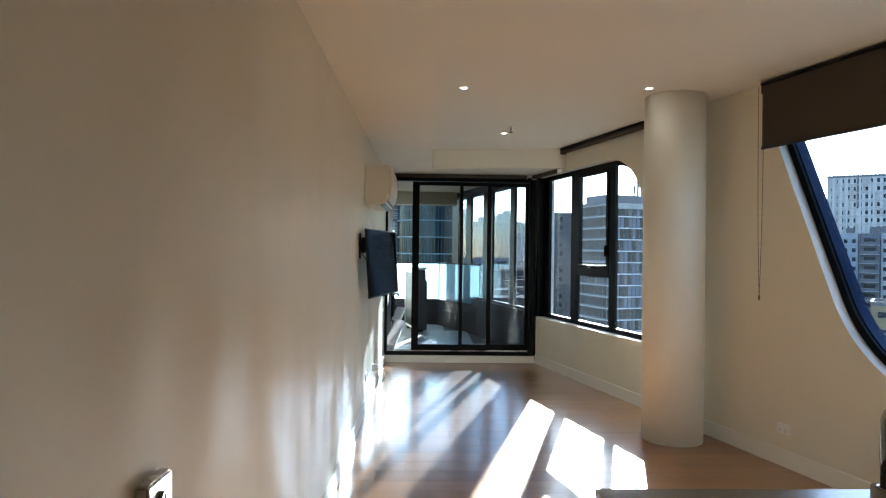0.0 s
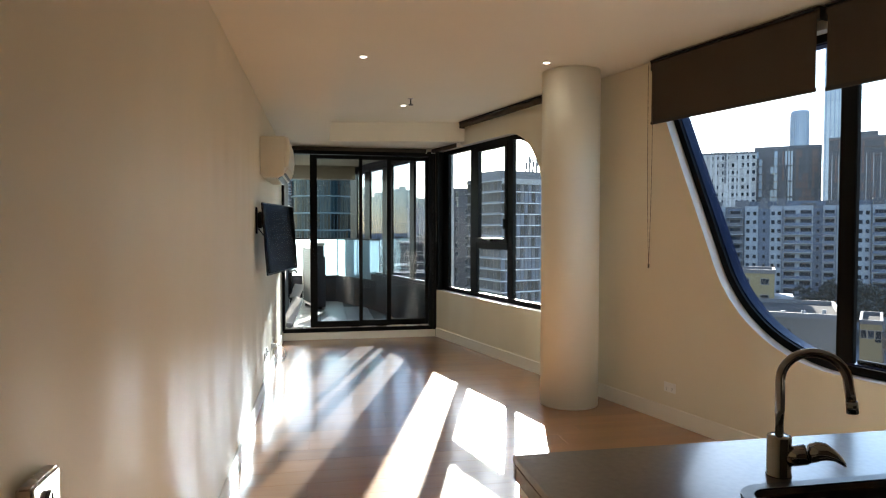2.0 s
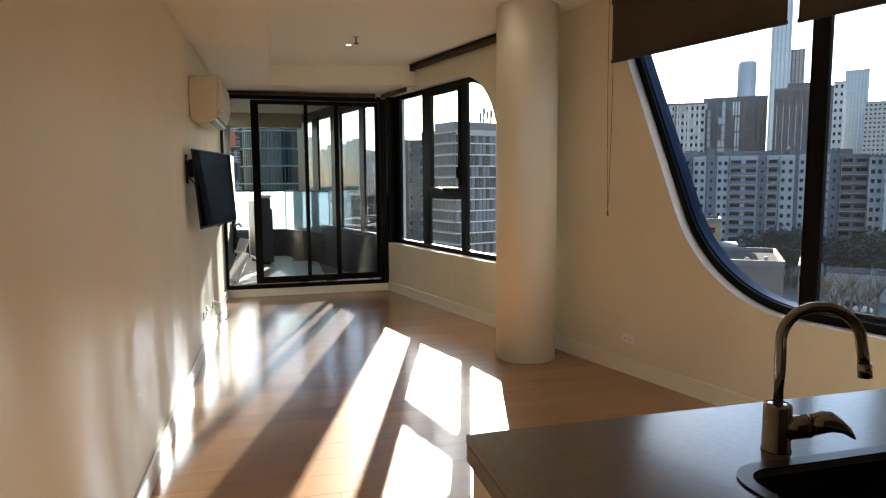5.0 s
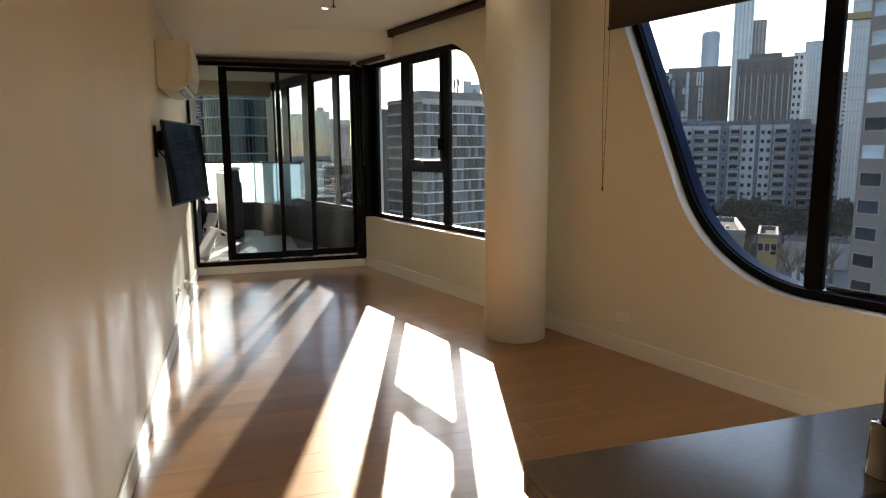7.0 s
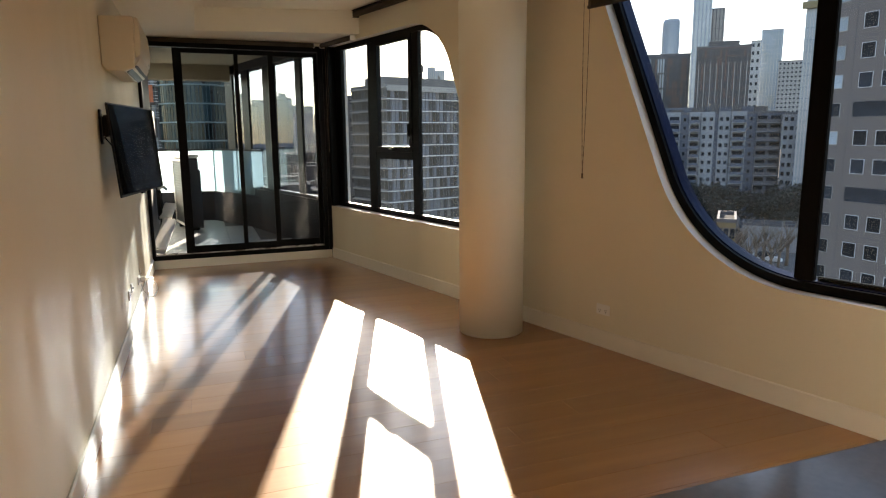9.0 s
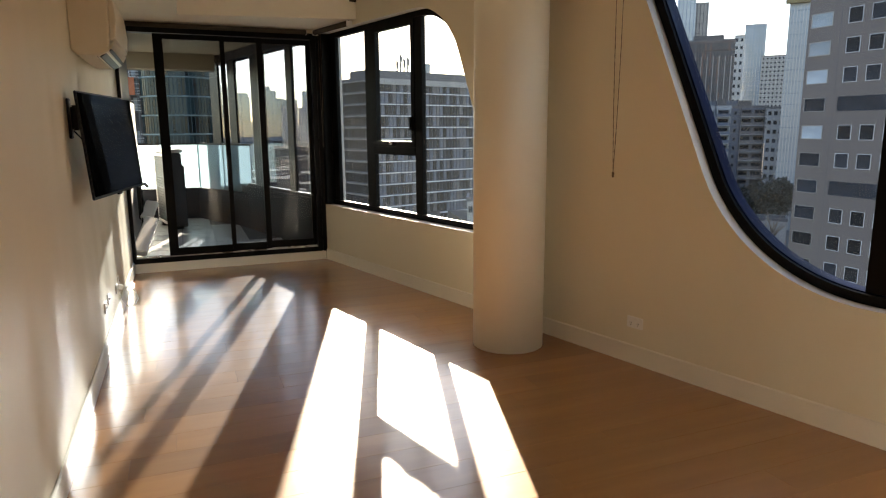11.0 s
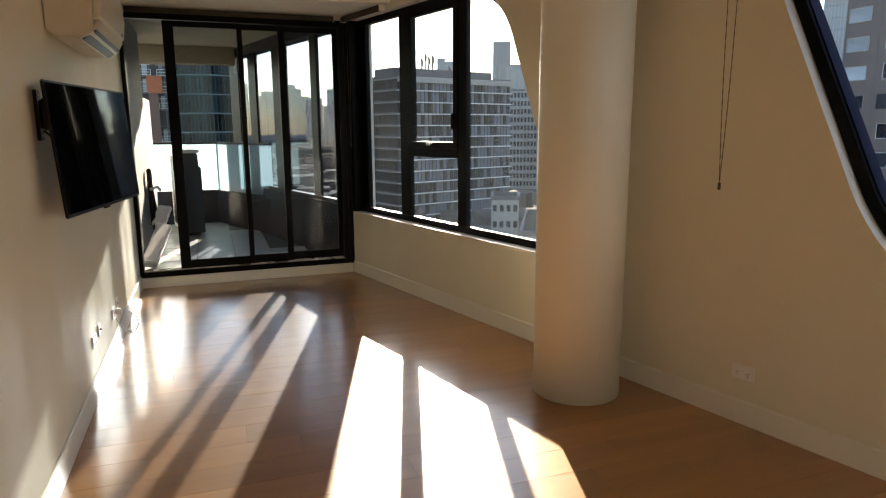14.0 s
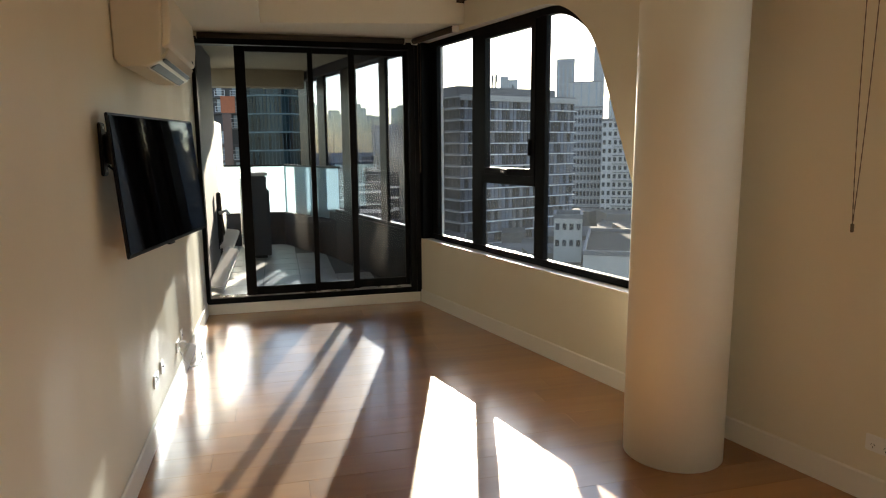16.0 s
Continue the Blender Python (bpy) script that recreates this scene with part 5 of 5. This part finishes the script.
t.windows("front", 8, 3.1, 1.1, 1.6, z0=t.h - 50, me=window_mesh(1.1, 1.6, 0.08, 0.05, M_GREYB))
for az0, az1, el, D, mm in ((24.05, 25.55, 0.123, 620, M_HAZE_GREY), (25.2, 27.7, 0.090, 560, M_HAZE), (27.1, 28.0, 0.139, 680, M_HAZE_GREY), (28.4, 29.4, 0.066, 500, M_HAZE_GREY), (19.3, 20.0, 0.100, 660, M_HAZE), (20.0, 20.8, 0.095, 640, M_HAZE), (18.9, 21.6, 0.079, 600, M_HAZE)):
    t = Tower("hazy_tower", "haze-coloured grey tower on the skyline behind the apartment towers", az0, az1, el, D, 20, mm)
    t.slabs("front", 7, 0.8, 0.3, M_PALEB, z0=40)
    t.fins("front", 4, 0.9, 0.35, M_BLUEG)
t = Tower("white_low_block", "small white flat-roofed block far below", 23.9, 26.3, -0.110, 128, 9, M_CONC)
t.windows("front", 4, 3.2, 0.9, 1.4, z0=t.h - 6.5)
t = Tower("grey_low_block", "flat grey roof with parapet far below", 26.4, 31.5, -0.165, 110, 30, M_CONC)

# --- beyond the balcony
t = Tower("scaffolded_tower", "apartment tower under construction with open floors", -8.4, -2.35, 0.16, 135, 16, M_CHAR)
t.slabs("front", 3.0, 0.24, 1.4, M_GREYB, z0=18)
guard_me = mesh_of("guard_rail", add_ring(bmesh.new(), [Vector(p) for p in ((-0.95, 0.05), (0.95, 0.05), (0.95, 1.15), (-0.95, 1.15))], [Vector(p) for p in ((-0.87, 0.13), (0.87, 0.13), (0.87, 1.07), (-0.87, 1.07))], -1.43, -1.36), M_SLABW)
mid_me = mesh_piece("mid_rail", M_SLABW, -0.86, 0.86, -1.42, -1.37, 0.57, 0.64)
lift_me = mesh_piece("ledger", M_SLABW, -1.1, 1.1, -1.42, -1.37, 1.85, 1.92)
screen_me = mesh_piece("window", M_WINSKY, -0.5, 0.4, -0.12, -0.003, 0.2, 2.5)
m0, w0 = t.face("front")
bays_t = int(w0 / 2.4)
for r in range(14):
    for c in range(bays_t):
        at = m0 @ Matrix.Translation(((c + 0.5) * w0 / bays_t, 0, t.h - 3.0 * (r + 1)))
        if (r * 3 + c * 2) % 5 != 1:
            rail_ob = part("guard_rail", guard_me, None, t.ob, at=at)
            part("mid_rail", mid_me, None, rail_ob)
            part("ledger", lift_me, None, t.ob, at=at)
        if (r + c * 3) % 4 != 2:
            part("window", screen_me, None, t.ob, at=at)
t.fins("front", bays_t + 1, 0.16, 1.4, M_GREYB, z0=18)
t.box("hoarding", t.w / 2 - 4.2, t.w / 2 - 1.6, -1.75, -1.55, VIEW.z - t.base + 6.5, VIEW.z - t.base + 9.6, M_ORANGE, "orange safety hoarding")
t.box("hoist_mast", t.w / 2 - 4.0, t.w / 2 - 2.4, -1.75, -1.45, VIEW.z - t.base - 12, VIEW.z - t.base + 6.49, M_BROWN, "rust brown hoist mast")
teal = thing("teal_glass_tower", "curved dark teal glass tower", "building", spot(0.1, 118, GROUND))
part("wall", add_lathe(bmesh.new(), [(5.9, 0), (5.9, 60)], (0, 6, 0), 36), M_MULL, teal)
for r in range(17):
    part("slab", add_lathe(bmesh.new(), [(6.05, 0), (6.05, 0.24)], (0, 6, 8 + r * 3.1), 36), M_SPAN, teal)
pm = mesh_piece("glass_panel", M_TEAL, -0.23, 0.23, -0.05, 0.0, 0, 2.8)
for r in range(6, 13):
    for k in range(30):
        a = math.pi + math.pi * (k + 0.5) / 30
        part("glass_panel", pm, None, teal, at=Matrix.Translation((5.93 * math.cos(a), 6 + 5.93 * math.sin(a), 8.24 + (r - 0) * 3.1)) @ Matrix.Rotation(a + math.pi / 2, 4, "Z"))
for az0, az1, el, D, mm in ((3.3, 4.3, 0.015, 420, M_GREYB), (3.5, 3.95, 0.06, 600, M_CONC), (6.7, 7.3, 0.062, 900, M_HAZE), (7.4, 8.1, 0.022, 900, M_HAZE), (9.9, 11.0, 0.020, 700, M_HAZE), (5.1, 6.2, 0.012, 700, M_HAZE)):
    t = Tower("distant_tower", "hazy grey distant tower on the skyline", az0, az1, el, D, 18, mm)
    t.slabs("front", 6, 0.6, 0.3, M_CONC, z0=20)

# --- low city to the horizon
rng_c = random.Random(4)
cells, skyline = [], []
for k in range(1500):
    az, D = rng_c.uniform(-14, 66), 130 + 1500 * rng_c.random() ** 1.6
    h = rng_c.uniform(5, 13) if D < 420 else rng_c.uniform(6, 24)
    if D < 300 and (31 < az < 60 or -9 < az < 3):
        continue
    w, d = rng_c.uniform(6, 20), rng_c.uniform(6, 20)
    if k % 12 == 0:
        az, D, h = rng_c.uniform(-4, 16), rng_c.uniform(1100, 1600), rng_c.uniform(35, 110)
    m = spot(az, D, 0, rng_c.choice((0, 14, -20)))
    (skyline if k % 12 == 0 else cells).append((m, w, d, h))
# skyline colour holds the blue-grey of the air haze
M_FAR_HAZE = mat("blue_grey_haze_skyline", (0.17, 0.20, 0.245), 0.8, var=0.15, scale=0.02)
for name, label, group, material in (("low_city", "low flat-roofed city blocks reaching into the distance", cells, M_LOW), ("distant_skyline", "towers far off on the skyline, air haze in their blue-grey colour", skyline, M_FAR_HAZE)):
    verts, faces = [], []
    for m, w, d, h in group:
        o = len(verts)
        verts += [tuple(m @ Vector((x, y, z))) for z in (GROUND + 0.05, GROUND + h) for x, y in ((-w / 2, -d / 2), (w / 2, -d / 2), (w / 2, d / 2), (-w / 2, d / 2))]
        faces += [tuple(o + i for i in f) for f in ((4, 5, 6, 7), (0, 1, 5, 4), (1, 2, 6, 5), (2, 3, 7, 6), (3, 0, 4, 7))]
    me = bpy.data.meshes.new(name)
    me.from_pydata(verts, [], faces)
    me.materials.append(material)
    tagged(new(name, me), label, "buildings", kind="stuff")

# ---------------------------------------------------------------- timber floor, board by board
floor = structure("floor", add_prism(bmesh.new(), [(-0.1, BACK - 0.1), (wall_x(BACK - 0.1) + 0.1, BACK - 0.1), (wall_x(DOOR) + 0.1, DOOR + 0.002), (-0.1, DOOR + 0.002)], -0.2, 0.0), M_SUBFLOOR, label="satin lacquered timber board floor", category="floor")
BOARD = 0.19
plank_rng = random.Random(5)
y, row = BACK, 0
while y < DOOR - 0.01:
    y1 = min(y + BOARD, DOOR - 0.002)
    x, end = 0.002 - plank_rng.uniform(0.0, 1.7), wall_x(y) + 0.03
    while x < end:
        x1 = x + 1.9
        a, b = max(x, 0.002), min(x1, end)
        if b - a > 0.05:
            bm = box(a + 0.0003, b - 0.0003, y + 0.0003, y1 - 0.0003, 0.0008, 0.006, 0.0)
            top = [e for e in bm.edges if all(v.co.z > 0.005 for v in e.verts)]
            bmesh.ops.bevel(bm, geom=top, offset=0.0007, segments=1, affect="EDGES")
            c = Vector(((a + b) / 2, (y + y1) / 2, 0))
            bmesh.ops.translate(bm, vec=-c, verts=bm.verts)
            part("plank", bm, M_WOOD, floor, at=Matrix.Translation(c))
        x = x1
    y, row = y + BOARD, row + 1

# balcony tiles
bal_floor = bpy.data.objects["floor_balcony"]
tile_me = mesh_of("tile", box(-0.197, 0.197, -0.197, 0.197, 0.0, 0.012, 0.002), M_TILE)
for i in range(8):
    for j in range(11):
        tx, ty = -0.12 + 0.4 * i, 9.33 + 0.4 * j
        if tx + 0.2 < wall_x(ty) + 0.05 and ty < 13.1:
            part("tile", tile_me, None, bal_floor, at=Matrix.Translation((tx, ty, 0.0555)))
